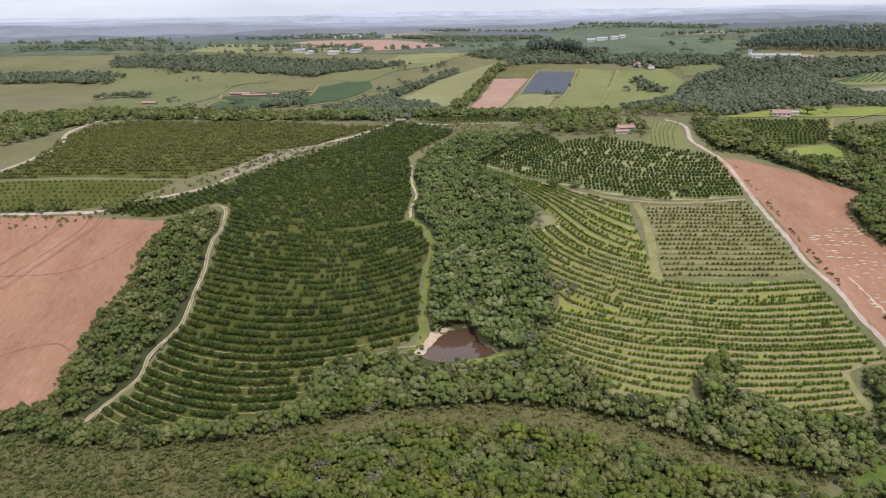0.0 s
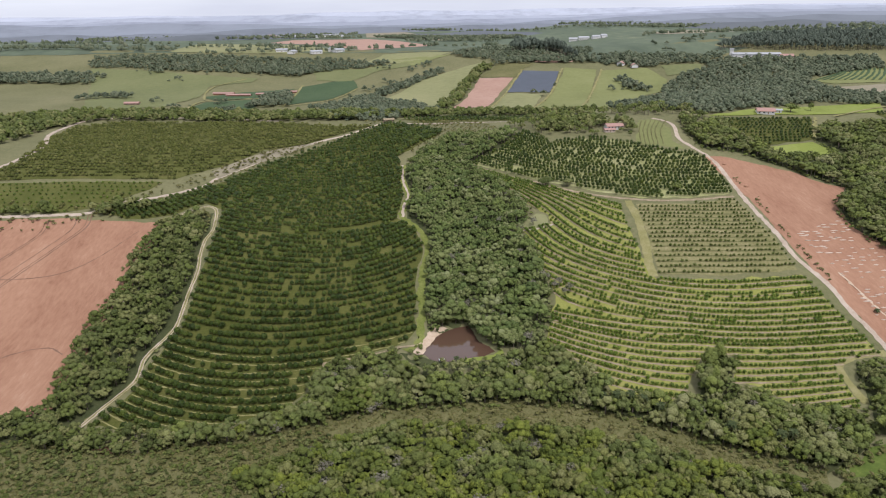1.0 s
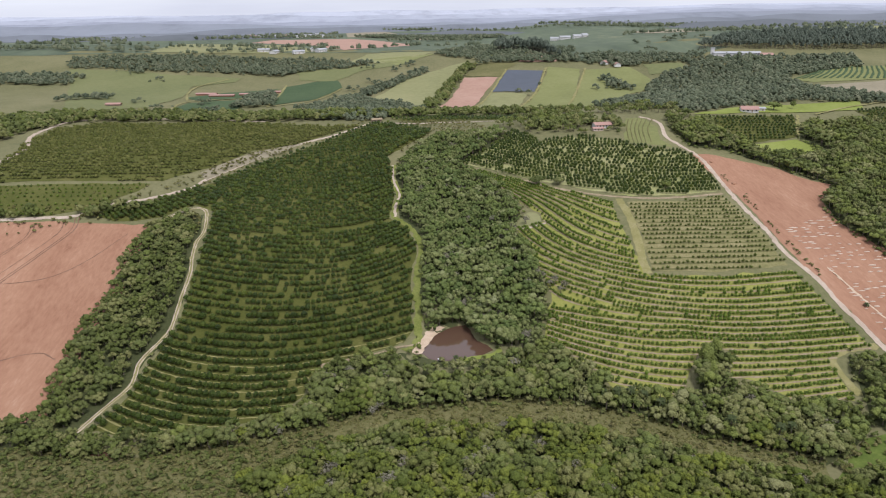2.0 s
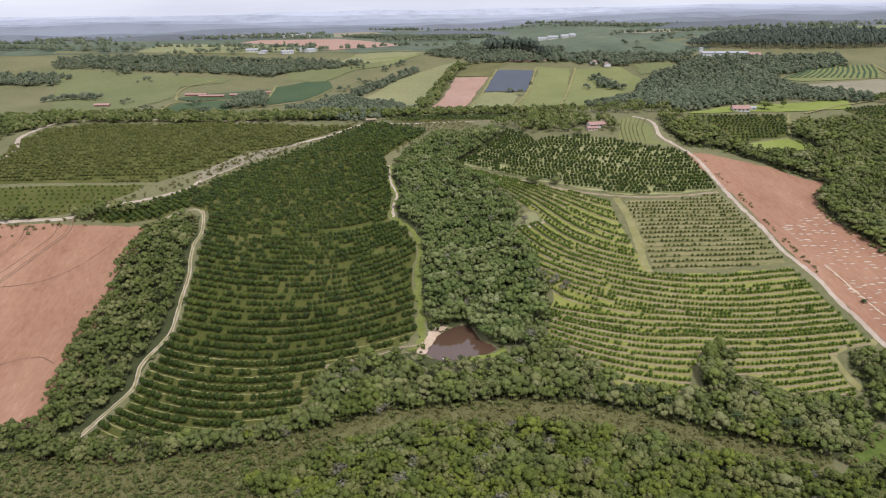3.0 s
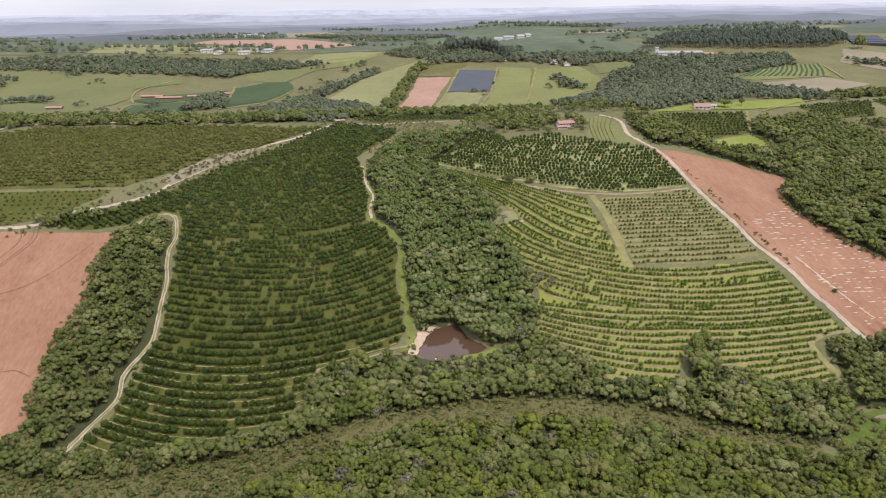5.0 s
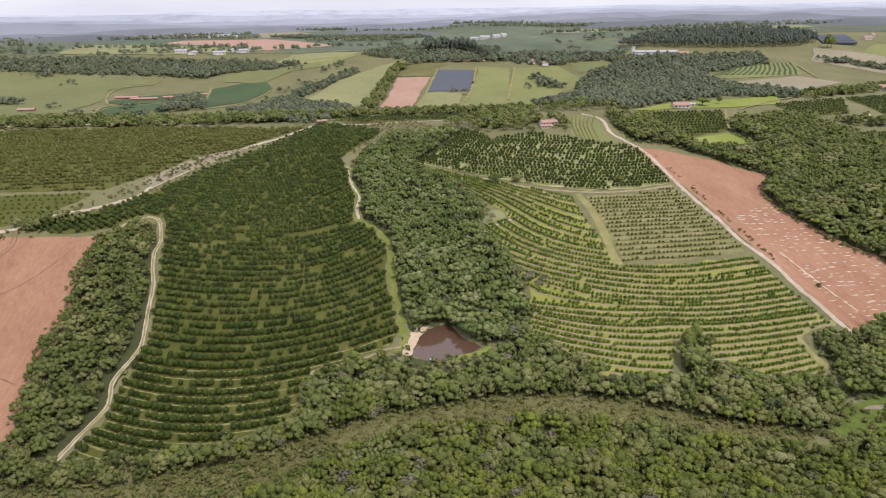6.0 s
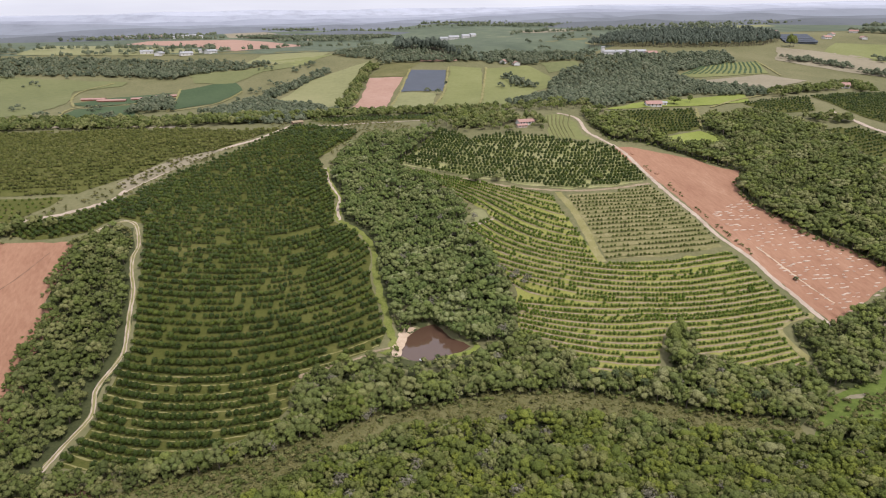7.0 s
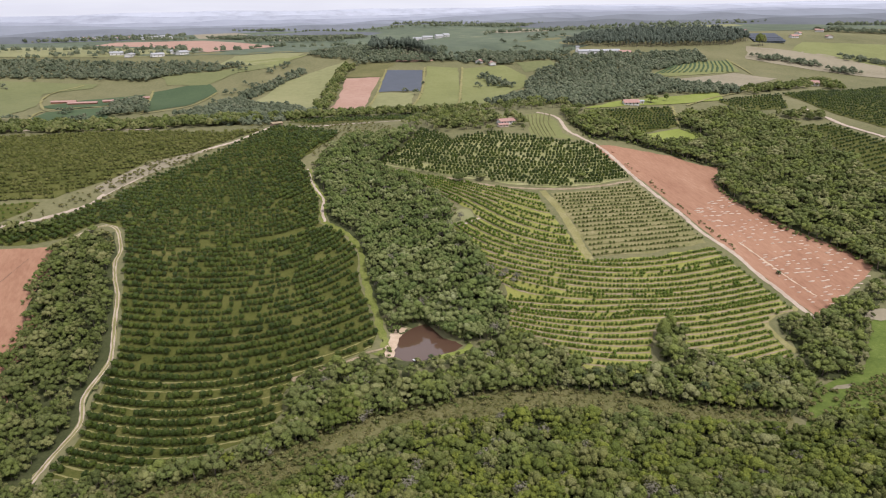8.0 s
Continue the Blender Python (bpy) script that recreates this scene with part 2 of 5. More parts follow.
TRACK_WEST = [(-157.6, 260.8), (-151.9, 276.6), (-145.1, 290.2), (-145.0, 298.0), (-145.7, 305.9), (-143.1, 313.7), (-137.6, 324.7), (-136.8, 333.1), (-137.8, 354.2), (-138.3, 373.1), (-141.3, 389.6), (-143.0, 407.0), (-141.6, 417.1), (-142.5, 427.8), (-146.5, 446.2), (-151.6, 452.9), (-156.8, 452.9), (-162.9, 449.2), (-168.5, 443.3)]
ROAD_RIDGE = [(-297.3, 446.0), (-274.9, 446.4), (-249.2, 448.0), (-231.2, 450.1), (-214.0, 464.6), (-192.9, 471.2), (-168.3, 487.5), (-160.7, 504.0), (-140.5, 533.5), (-118.9, 558.8), (-98.3, 574.5), (-71.8, 589.3), (-49.6, 612.6), (-42.9, 624.0)]
ROAD_NORTHWEST = [(-340, 521), (-331, 551), (-331, 592), (-354, 650), (-355, 702), (-346, 727), (-294, 743), (-212, 729), (-147, 674)]
TRACK_FIELD = [(-254.5, 367.8), (-245.8, 388.8), (-235.7, 410.9), (-227.2, 432.1), (-229.5, 447.9)]
PATH_GULLY = [(-25.9, 515.2), (-25.3, 493.0), (-23.1, 479.9), (-20.9, 467.3), (-24.0, 452.3), (-24.0, 438.6), (-19.7, 431.2), (-15.2, 425.9), (-11.4, 416.5), (-8.7, 401.9), (-9.4, 388.7), (-11.1, 370.1), (-12.2, 347.3), (-11.5, 331.2), (-12.4, 316.6), (-12.4, 308.2), (-15.5, 300.5), (-19, 297)]
ROAD_EAST = [(180.2, 579.7), (190.1, 560.2), (185.5, 529.9), (190.8, 512.5), (197.6, 496.5), (199.0, 476.1), (197.6, 445.7), (195.4, 410.3), (194.6, 382.1), (192.4, 354.4), (196.9, 327.7), (196.9, 307.8), (198.8, 291.7), (199.0, 279.0), (200.2, 266.4)]
ROAD_CREST = [(-40.8, 619.9), (-8.8, 607.7), (10.7, 609.7), (35.5, 612.0), (66.6, 616.3)]
ROAD_FAR_EAST = [(438.8, 554.2), (433.7, 520.5), (428.7, 489.6), (431.5, 453.3)]
PATH_GRASS = [(119.1, 425.1), (118.0, 400.1), (114.6, 372.3), (109.6, 346.7), (109.0, 335.0)]
TRACK_EASTLOW = [(197.1, 276.9), (178.2, 272.8), (170.4, 267.2), (169.2, 253.6), (169.3, 244.2)]
ROW_GAP = [(-139.9, 407.2), (-108.8, 408.3), (-68.3, 415.3), (-48.1, 423.6), (-26.7, 431.6)]
ORCHARD_WEST = [(-152.8, 261.1), (-142.0, 287.5), (-141.4, 302.5), (-133.0, 328.2), (-136.1, 372.5), (-137.6, 412.8), (-142.6, 447.2), (-156.2, 458.7), (-166.0, 453.0), (-174.0, 443.5), (-190.0, 440.5), (-205.0, 441.5), (-216.0, 447.0), (-210.0, 458.0), (-189.0, 466.0), (-164.9, 484.3), (-126.6, 533.9), (-86.9, 568.4), (-60.4, 592.9), (-40.2, 614.6), (-10.2, 594.5), (6.1, 577.3), (-3.2, 560.1), (-15.6, 548.9), (-30.4, 531.0), (-26.9, 506.5), (-24.6, 468.2), (-27.7, 437.8), (-15.9, 421.0), (-10.9, 399.0), (-14.8, 365.0), (-14.6, 342.5), (-14.3, 317.1), (-19.3, 305.5), (-35.7, 300.5), (-56.8, 294.9), (-62.6, 284.5), (-63.5, 274.0), (-74.5, 260.4), (-86.6, 259.5), (-103.5, 257.8), (-129.7, 256.0), (-149.3, 262.4)]
ORCHARD_EAST = [(57.2, 329.2), (50.3, 306.6), (46.8, 293.7), (64.6, 271.4), (68.9, 257.2), (94.0, 247.1), (108.6, 269.2), (118.0, 279.7), (127.8, 275.4), (120.9, 259.9), (129.4, 256.7), (139.0, 245.0), (165.0, 241.1), (166.9, 250.9), (167.4, 265.4), (176.7, 272.1), (193.8, 274.9), (190.7, 302.1), (187.1, 336.5), (142.7, 329.6), (109.8, 333.1), (107.3, 338.4), (108.6, 367.1), (109.7, 394.3), (113.0, 420.3), (98.9, 435.0), (77.1, 453.7), (54.7, 475.0), (30.6, 495.4), (44.7, 468.3), (55.0, 447.0), (59.1, 434.2), (67.9, 419.4), (67.6, 407.2), (49.5, 405.9), (54.6, 384.2), (54.7, 363.5), (56.6, 340.7)]
ORCHARD_YOUNG = [(122.6, 419.3), (157.9, 419.7), (189.8, 432.7), (190.6, 382.3), (187.1, 341.0), (144.8, 333.3), (112.0, 337.5), (117.8, 371.3)]
ORCHARD_TOP = [(25.0, 504.7), (39.9, 518.1), (57.5, 536.2), (69.9, 558.0), (78.8, 547.4), (87.0, 527.3), (111.8, 532.2), (146.0, 521.7), (151.9, 512.6), (172.7, 505.5), (189.9, 500.8), (194.5, 481.2), (191.5, 439.8), (158.3, 428.7), (128.4, 427.6), (101.7, 442.4), (69.4, 468.7), (49.1, 485.3)]
TERRACES = [(166.7, 575.4), (180.8, 575.0), (185.5, 549.9), (178.9, 524.3), (184.3, 509.4), (175.7, 511.9), (157.9, 515.4), (149.2, 517.6), (156.7, 539.5)]
ORCHARD_NORTHWEST = [(-347, 642), (-348, 688), (-315, 722), (-206, 707), (-95, 621), (-54, 609), (-107, 571), (-139, 565), (-155, 540), (-191, 502), (-330, 504), (-418, 509), (-337, 516), (-326, 543)]
ORCHARD_SAPLING = [(-431.7, 498.0), (-197.8, 496.7), (-203.3, 483.4), (-228.6, 457.6), (-247.0, 451.6), (-299.8, 450.5), (-397.9, 453.0)]
DRY_PATCH = [(-168.9, 517.9), (-151.9, 544.0), (-133.6, 563.3), (-107.3, 572.3), (-98.1, 573.1), (-117.9, 553.7), (-143.7, 528.7), (-160.4, 502.8)]
FIELD_EAST = [(198.2, 499.6), (217.8, 497.3), (243.2, 472.5), (257.8, 449.8), (266.6, 442.8), (246.6, 418.5), (239.6, 385.4), (249.3, 343.5), (265.0, 314.6), (268.5, 299.3), (251.9, 288.5), (226.0, 277.0), (206.4, 266.7), (204.9, 290.4), (201.6, 313.9), (200.1, 359.8), (204.8, 433.1)]
FIELD_WEST = [(-412.4, 446.8), (-294.9, 441.6), (-239.7, 443.7), (-179.9, 434.0), (-177.8, 417.9), (-185.9, 392.2), (-188.2, 376.6), (-178.9, 369.9), (-175.9, 350.1), (-186.4, 338.1), (-182.2, 315.6), (-183.2, 294.4), (-180.1, 273.1), (-196.0, 265.9), (-245.9, 239.2)]
WOOD_WEST = [(-179.1, 431.8), (-165.6, 441.5), (-150.9, 442.4), (-147.5, 443.7), (-144.2, 423.3), (-140.4, 378.0), (-135.8, 347.2), (-138.1, 317.7), (-144.6, 298.8), (-155.4, 266.6), (-155.3, 258.7), (-184.2, 246.6), (-213.6, 226.2), (-227.5, 243.7), (-196.0, 265.9), (-178.7, 275.3), (-184.0, 298.7), (-186.9, 342.7), (-180.7, 370.2), (-185.2, 394.9), (-179.1, 421.4)]
WOOD_GULLY = [(-8.5, 317.8), (-10.4, 330.9), (-11.4, 347.1), (-10.2, 369.9), (-7.8, 391.6), (-7.1, 401.5), (-13.4, 425.5), (-21.0, 434.4), (-22.2, 452.0), (-19.1, 466.9), (-23.7, 496.8), (-18.9, 522.3), (-3.5, 542.2), (12.7, 560.8), (47.9, 554.1), (64.5, 555.2), (55.4, 537.0), (35.3, 516.9), (23.0, 502.7), (42.9, 469.1), (56.3, 438.1), (53.4, 415.4), (48.5, 405.0), (53.6, 381.2), (53.4, 359.6), (54.9, 335.9), (48.2, 307.5), (44.8, 292.2), (35.1, 289.2), (25.3, 297.9), (21.6, 309.2), (14.7, 321.1), (4.4, 320.9), (-4.2, 315.0)]
WOOD_SOUTH = [(-129.5, 254.1), (-101.3, 254.5), (-73.6, 256.7), (-62.9, 266.7), (-58.8, 287.1), (-54.5, 292.7), (-36.3, 296.5), (-13.1, 293.7), (-1.7, 285.3), (19.9, 285.2), (34.8, 288.4), (45.6, 290.5), (62.9, 267.7), (67.1, 253.5), (93.9, 244.6), (104.9, 253.4), (112.6, 268.2), (118.4, 275.3), (126.6, 273.5), (118.6, 256.3), (133.8, 241.9), (160.2, 237.3), (158.0, 221.2), (147.5, 212.9), (130.1, 202.6), (102.1, 217.8), (84.5, 231.4), (53.4, 247.3), (24.9, 253.2), (0.3, 254.4), (-18.7, 255.9), (-42.5, 253.8), (-63.1, 249.3), (-86.6, 243.2), (-118.4, 243.8)]
WOOD_EASTLOW = [(179.5, 270.2), (197.6, 264.0), (227.0, 274.2), (258.0, 287.0), (252.4, 276.0), (228.0, 262.5), (212.0, 247.5), (194.0, 232.0), (179.0, 222.0), (168.0, 221.0), (163.0, 227.0), (171.3, 246.8)]
WOOD_FRONT = [(-84.0, 223.0), (-45.2, 234.5), (-23.6, 244.0), (11.7, 236.9), (37.0, 233.5), (64.8, 219.8), (103.4, 202.1), (123.1, 189.0), (146.3, 196.8), (177.0, 194.3), (205.0, 182.0), (195.0, 150.0), (122.0, 128.0), (50.0, 148.0), (-15.0, 176.0), (-60.0, 200.0)]
WOOD_EAST = [(195.5, 549.0), (231.6, 562.7), (228.1, 535.4), (250.0, 517.7), (252.2, 503.8), (299.5, 503.0), (293.6, 531.2), (312.2, 564.3), (371.3, 563.1), (387.5, 508.5), (374.3, 437.8), (361.9, 395.5), (401.9, 360.2), (355.2, 282.0), (277.1, 286.3), (271.1, 300.0), (267.3, 317.2), (251.8, 346.5), (243.8, 390.9), (252.9, 422.2), (271.4, 444.8), (263.9, 458.7), (248.9, 481.7), (223.0, 506.8), (198.2, 512.4)]
SCRUB = [(-135.1, 242.0), (-86.6, 241.5), (-61.0, 248.5), (-38.4, 251.0), (-19.1, 254.0), (4.1, 250.7), (28.6, 249.6), (51.6, 243.5), (82.2, 227.7), (110.4, 211.0), (132.6, 199.4), (123.1, 189.0), (103.5, 202.1), (64.8, 219.8), (37.0, 233.4), (11.7, 236.8), (-23.6, 243.9), (-45.2, 234.5), (-80.7, 222.5)]
MEADOW_EAST = [(154.7, 217.6), (177.0, 222.4), (196.2, 229.1), (218.7, 249.5), (234.4, 240.0), (245.6, 212.6), (195.8, 186.0), (146.3, 196.8), (128.8, 193.8)]
CROP_A = [(-282, 875), (-243, 915), (-177, 932), (-207, 874), (-253, 846)]
CROP_B = [(-273, 792), (-267, 835), (-208, 859), (-200, 789), (-203, 770)]
CROP_C = [(-170, 814), (-173, 939), (-133, 957), (-104, 953), (-95, 913), (-127, 845)]
FIELD_TAN = [(-122, 746), (-67, 814), (-17, 918), (72, 985), (76, 957), (31, 851), (7, 747), (-68, 741)]
FIELD_PINK = [(21, 753), (60, 903), (101, 889), (78, 828), (56, 746)]
FIELD_NET = [(86, 827), (116, 923), (163, 917), (135, 818)]
FIELD_GREY = [(61, 908), (91, 963), (137, 960), (103, 891)]
FIELD_LIME = [(106, 736), (135, 809), (174, 936), (213, 922), (183, 813), (152, 719)]
FIELD_OLIVE = [(59, 745), (85, 822), (125, 809), (103, 737)]
FIELD_PASTURE = [(154, 722), (218, 918), (275, 916), (283, 856), (270, 814), (229, 775), (171, 690)]
FIELD_TERRACE = [(422, 792), (497, 846), (580, 851), (552, 791), (440, 771)]
FIELD_FALLOW = [(425, 748), (539, 785), (571, 745), (444, 660), (412, 711)]
MEADOW_BRIGHT = [(228, 584), (292, 621), (414, 648), (391, 606), (288, 597)]
ORCHARD_FAREAST = [(229.4, 577.9), (318.9, 588.8), (292.4, 535.4), (250.1, 522.4), (230.1, 539.2)]
LAWN = [(250.0, 517.7), (290.1, 530.1), (301.1, 505.4), (251.5, 502.7)]
ORCHARD_FARHILL = [(467, 614), (666, 676), (559, 522), (452, 474), (450, 531)]
ORCHARD_FARSLOPE = [(388.6, 509.8), (419.1, 498.1), (422.2, 444.2), (411.2, 391.5), (362.2, 368.9), (367.5, 403.8), (376.1, 439.8)]
ORCHARD_FARSMALL = [(382.0, 603.5), (464.4, 615.0), (427.1, 559.1), (379.9, 566.4)]
FIELD_UPEAST = [(612, 858), (667, 791), (722, 729), (788, 792), (753, 877), (670, 933)]
FIELD_UPGREEN = [(722, 898), (788, 792), (939, 807), (915, 916), (786, 950)]
FIELD_FARGREEN = [(-61, 1050), (17, 1052), (43, 1067), (-25, 1000)]
POND = [(-7.3, 304.6), (-4.8, 313.5), (1.8, 321.1), (12.2, 326.8), (14.4, 319.9), (18.1, 304.4), (24.8, 298.8), (21.4, 292.4), (12.6, 290.5), (3.8, 287.5), (-4.2, 287.3), (-11.3, 294.8)]
BEACH = [(-15.9, 295.5), (-12.1, 305.2), (-5.8, 320.4), (-1.2, 321.9), (1.8, 321.1), (-4.4, 312.7), (-7.2, 304.0), (-11.2, 293.7), (-13.7, 293.1)]
WOOD_FAR_A = [(168, 679), (242, 756), (307, 790), (387, 814), (492, 866), (559, 894), (542, 848), (489, 834), (422, 799), (413, 729), (451, 651), (420, 629), (357, 653), (288, 624), (227, 586), (210, 636), (183, 655)]
WOOD_FAR_B = [(380, 966), (468, 947), (556, 938), (657, 943), (704, 970), (725, 1010), (690, 1060), (560, 1060), (450, 1020)]
WOOD_FAR_C = [(206, 979), (307, 982), (373, 934), (481, 891), (364, 895), (304, 908), (234, 938)]
WOOD_FAR_D = [(25, 1048), (152, 1262), (235, 1051), (211, 971), (93, 975)]
WOOD_FAR_E = [(-500, 1071), (-428, 1064), (-344, 1041), (-246, 1031), (-161, 1017), (-99, 1014), (-45, 1022), (-117, 1064), (-168, 1096), (-287, 1128), (-370, 1141), (-454, 1142), (-526, 1139)]
WOOD_FAR_F = [(-133, 771), (-94, 838), (-62, 893), (-22, 937), (13, 970), (18, 950), (-17, 913), (-60, 849), (-96, 782)]
WOOD_FAR_G = [(264, 810), (329, 901), (444, 903), (568, 907), (520, 844), (432, 810), (355, 731), (234, 611), (192, 607)]
WOOD_FAR_H = [(-123, 774), (-85, 859), (-14, 787), (0, 695), (-45, 627), (-102, 653)]
GUM_CLUMP = [(114, 1026), (153, 1047), (174, 1021), (188, 978), (198, 969), (187, 1009), (182, 1056), (131, 1069)]
VALLEY_PASTURE = [(294, 920), (341, 908), (338, 880), (307, 873), (288, 871)]


def inside(poly, x, y):
    """Which of the places lie within the outline."""
    p, hit = np.array(poly), np.zeros(np.shape(x), bool)
    for (x0, y0), (x1, y1) in zip(p, np.roll(p, -1, 0)):
        if y0 != y1:
            hit ^= ((y0 > y) != (y1 > y)) & (x < (x1 - x0) * (y - y0) / (y1 - y0) + x0)
    return hit


def off_line(line, x, y, closed=False):
    """The distance from a line, or from an outline."""
    best = np.full(np.shape(x), 1e9)
    p = list(line) + ([line[0]] if closed else [])
    for (x0, y0), (x1, y1) in zip(p, p[1:]):
        dx, dy = x1 - x0, y1 - y0
        k = np.clip(((x - x0) * dx + (y - y0) * dy) / max(1e-9, dx * dx + dy * dy), 0, 1)
        best = np.minimum(best, np.hypot(x - x0 - k * dx, y - y0 - k * dy))
    return best


def height(x, y):
    x, y = np.asarray(x, float), np.asarray(y, float)
    h = 62 * rise(y, 230, 620) + 40 * rise(y + 0.5 * np.clip(x - 100, -300, 0), 740, 1080) + 16 * rise(x, 200, 450) * rise(y, 600, 880)
    h = h + 7 * np.sin(x / 310 + 1) * np.sin(y / 270) * rise(y, 1000, 1500) + 4 * rise(-y, -150, 100)
    for j, row in enumerate(SWELLS):
        for i, w in enumerate(row):
            h = h + w * np.exp(-((x + 400 - 100 * i) ** 2 + (y - 50 - 100 * j) ** 2) / (2 * 82.0**2))
    near = (np.abs(x - 6) < 40) & (np.abs(y - 305) < 40)
    if near.any():
        d = off_line(POND, x, y, True) * np.where(inside(POND, x, y), -1, 1)
        k = rise(d, -3, 14)
        h = np.where(near & (d < 14), np.where(d < 0, 4.1 + 0.5 * d.clip(-3, 0), (4.1 + 0.15 * d) * (1 - k) + np.maximum(h, 4.5) * k), h)
    return h


def ground(x, y):
    return float(height(np.array([x]), np.array([y]))[0])


# ---- mesh helpers ----


def shape(name, verts, tris=None, quads=None, materials=(), slots=None, tint=None, smooth=False):
    """A mesh from arrays of places, triangles and quads."""
    me = bpy.data.meshes.new(name)
    tris = np.zeros((0, 3), int) if tris is None else np.asarray(tris, int).reshape(-1, 3)
    quads = np.zeros((0, 4), int) if quads is None else np.asarray(quads, int).reshape(-1, 4)
    me.vertices.add(len(verts))
    me.vertices.foreach_set("co", np.asarray(verts, np.float32).ravel())
    me.loops.add(tris.size + quads.size)
    me.loops.foreach_set("vertex_index", np.concatenate([tris.ravel(), quads.ravel()]).astype(np.int32))
    me.polygons.add(len(tris) + len(quads))
    starts = np.concatenate([np.arange(len(tris)) * 3, tris.size + np.arange(len(quads)) * 4])
    me.polygons.foreach_set("loop_start", starts.astype(np.int32))
    for m in materials:
        me.materials.append(m)
    if slots is not None:
        me.polygons.foreach_set("material_index", np.asarray(slots, np.int32))
    me.update(calc_edges=True)
    if tint is not None:
        me.attributes.new("tint", "FLOAT", "POINT").data.foreach_set("value", np.asarray(tint, np.float32))
    if smooth:
        me.polygons.foreach_set("use_smooth", np.ones(len(me.polygons), bool))
    me.validate()
    return me


def part(name, bm, material, parent, label=""):
    """One bmesh as one mesh object under a thing or a part."""
    me = bpy.data.meshes.new(name)
    bm.to_mesh(me)
    bm.free()
    me.materials.append(material)
    ob = new(name, me)
    ob.parent = parent
    return tagged(ob, label)


def box(bm, size, at, turn=0.0, bevel=0.0):
    r = bmesh.ops.create_cube(bm, size=1, matrix=pose(*at, 0, 0, turn) @ Matrix.Diagonal((*size, 1)))
    if bevel:
        es = list({e for v in r["verts"] for e in v.link_edges})
        bmesh.ops.bevel(bm, geom=es, offset=bevel, segments=1, affect="EDGES")
    return bm


def drape(name, outline, material, lift, step, label, category, ragged=0.6, kind="structure"):
    """A sheet of ground cover laid over the land within an outline."""
    p, pts = np.array(outline), []
    rng = np.random.default_rng(len(name) * 7 + len(outline))
    for a, b in zip(p, np.roll(p, -1, 0)):
        n = max(1, int(np.hypot(*(b - a)) / step))
        for i in range(n):
            q = a + (b - a) * i / n
            pts.append(q + (rng.normal(0, ragged, 2) if i else 0))
    edge = np.array(pts)
    lo, hi = edge.min(0), edge.max(0)
    gx, gy = np.meshgrid(np.arange(lo[0], hi[0], step), np.arange(lo[1], hi[1], step))
    gx, gy = gx.ravel() + 0.013, gy.ravel() + 0.017
    keep = inside(edge, gx, gy) & (off_line([tuple(v) for v in edge], gx, gy, True) > step * 0.4)
    co = [Vector(v) for v in edge] + [Vector(v) for v in zip(gx[keep], gy[keep])]
    n = len(edge)
    vs, _, fs, _, _, _ = delaunay_2d_cdt(co, [(i, (i + 1) % n) for i in range(n)], [], 1, 1e-5)
    v = np.array([tuple(q) for q in vs])
    fs = [f for f in fs if inside(edge, np.array([np.mean(v[list(f), 0])]), np.array([np.mean(v[list(f), 1])]))[0]]
    me = shape(name, np.column_stack([v, height(v[:, 0], v[:, 1]) + lift]), tris=[f for f in fs if len(f) == 3], materials=[material], smooth=True)
    return tagged(new(name, me), label, category, kind=kind)


def smooth_line(line, step=2.5):
    """A rounded line through the places, with a point every few metres."""
    p = [np.array(v, float) for v in line]
    p, out = [2 * p[0] - p[1]] + p + [2 * p[-1] - p[-2]], []
    for a, b, c, d in zip(p, p[1:], p[2:], p[3:]):
        n = max(2, int(np.hypot(*(c - b)) / step))
        for i in range(n):
            t = i / n
            out.append(0.5 * (2 * b + (c - a) * t + (2 * a - 5 * b + 4 * c - d) * t * t + (3 * b - a - 3 * c + d) * t**3))
    return np.array(out + [p[-2]])


def ribbon(line, width, lift, seed=0, wobble=0.25, crown=0.0, lanes=4):
    """A strip along a line, laid on the land: places and quads."""
    q = np.asarray(line, float)
    rng = np.random.default_rng(seed)
    d = np.gradient(q, axis=0)
    side = np.column_stack([d[:, 1], -d[:, 0]]) / np.maximum(1e-6, np.hypot(d[:, 0], d[:, 1]))[:, None]
    vs = []
    for k in range(lanes + 1):
        u = k / lanes - 0.5
        o = u * width + (rng.normal(0, wobble, len(q)) if k in (0, lanes) else 0)
        xy = q + side * np.broadcast_to(o, len(q))[:, None]
        vs.append(np.column_stack([xy, height(xy[:, 0], xy[:, 1]) + lift + crown * (1 - (2 * u) ** 2)]))
    n, v = len(q), np.concatenate(vs)
    i = np.arange(n - 1)
    quads = np.concatenate([np.column_stack([k * n + i, k * n + i + 1, (k + 1) * n + i + 1, (k + 1) * n + i]) for k in range(lanes)])
    return v, quads


def road(name, line, width, material, label, lift=0.16, seed=1, category="dirt road", wobble=0.3):
    v, q = ribbon(smooth_line(line), width, lift, seed, wobble)
    return tagged(new(name, shape(name, v, quads=q, materials=[material], smooth=True)), label, category, kind="structure")


def joined(chunks):
    """Puts (places, quads) pieces together."""
    vs, qs, n = [], [], 0
    for v, q in chunks:
        vs.append(v), qs.append(q + n)
        n += len(v)
    return np.concatenate(vs), np.concatenate(qs)


# ---- growing things ----


def ball(level):
    bm = bmesh.new()
    bmesh.ops.create_icosphere(bm, subdivisions=level, radius=1)
    v = np.array([tuple(p.co) for p in bm.verts])
    f = np.array([[p.index for p in t.verts] for t in bm.faces])
    bm.free()
    return v, f


BALLS = {1: ball(1), 2: ball(2)}


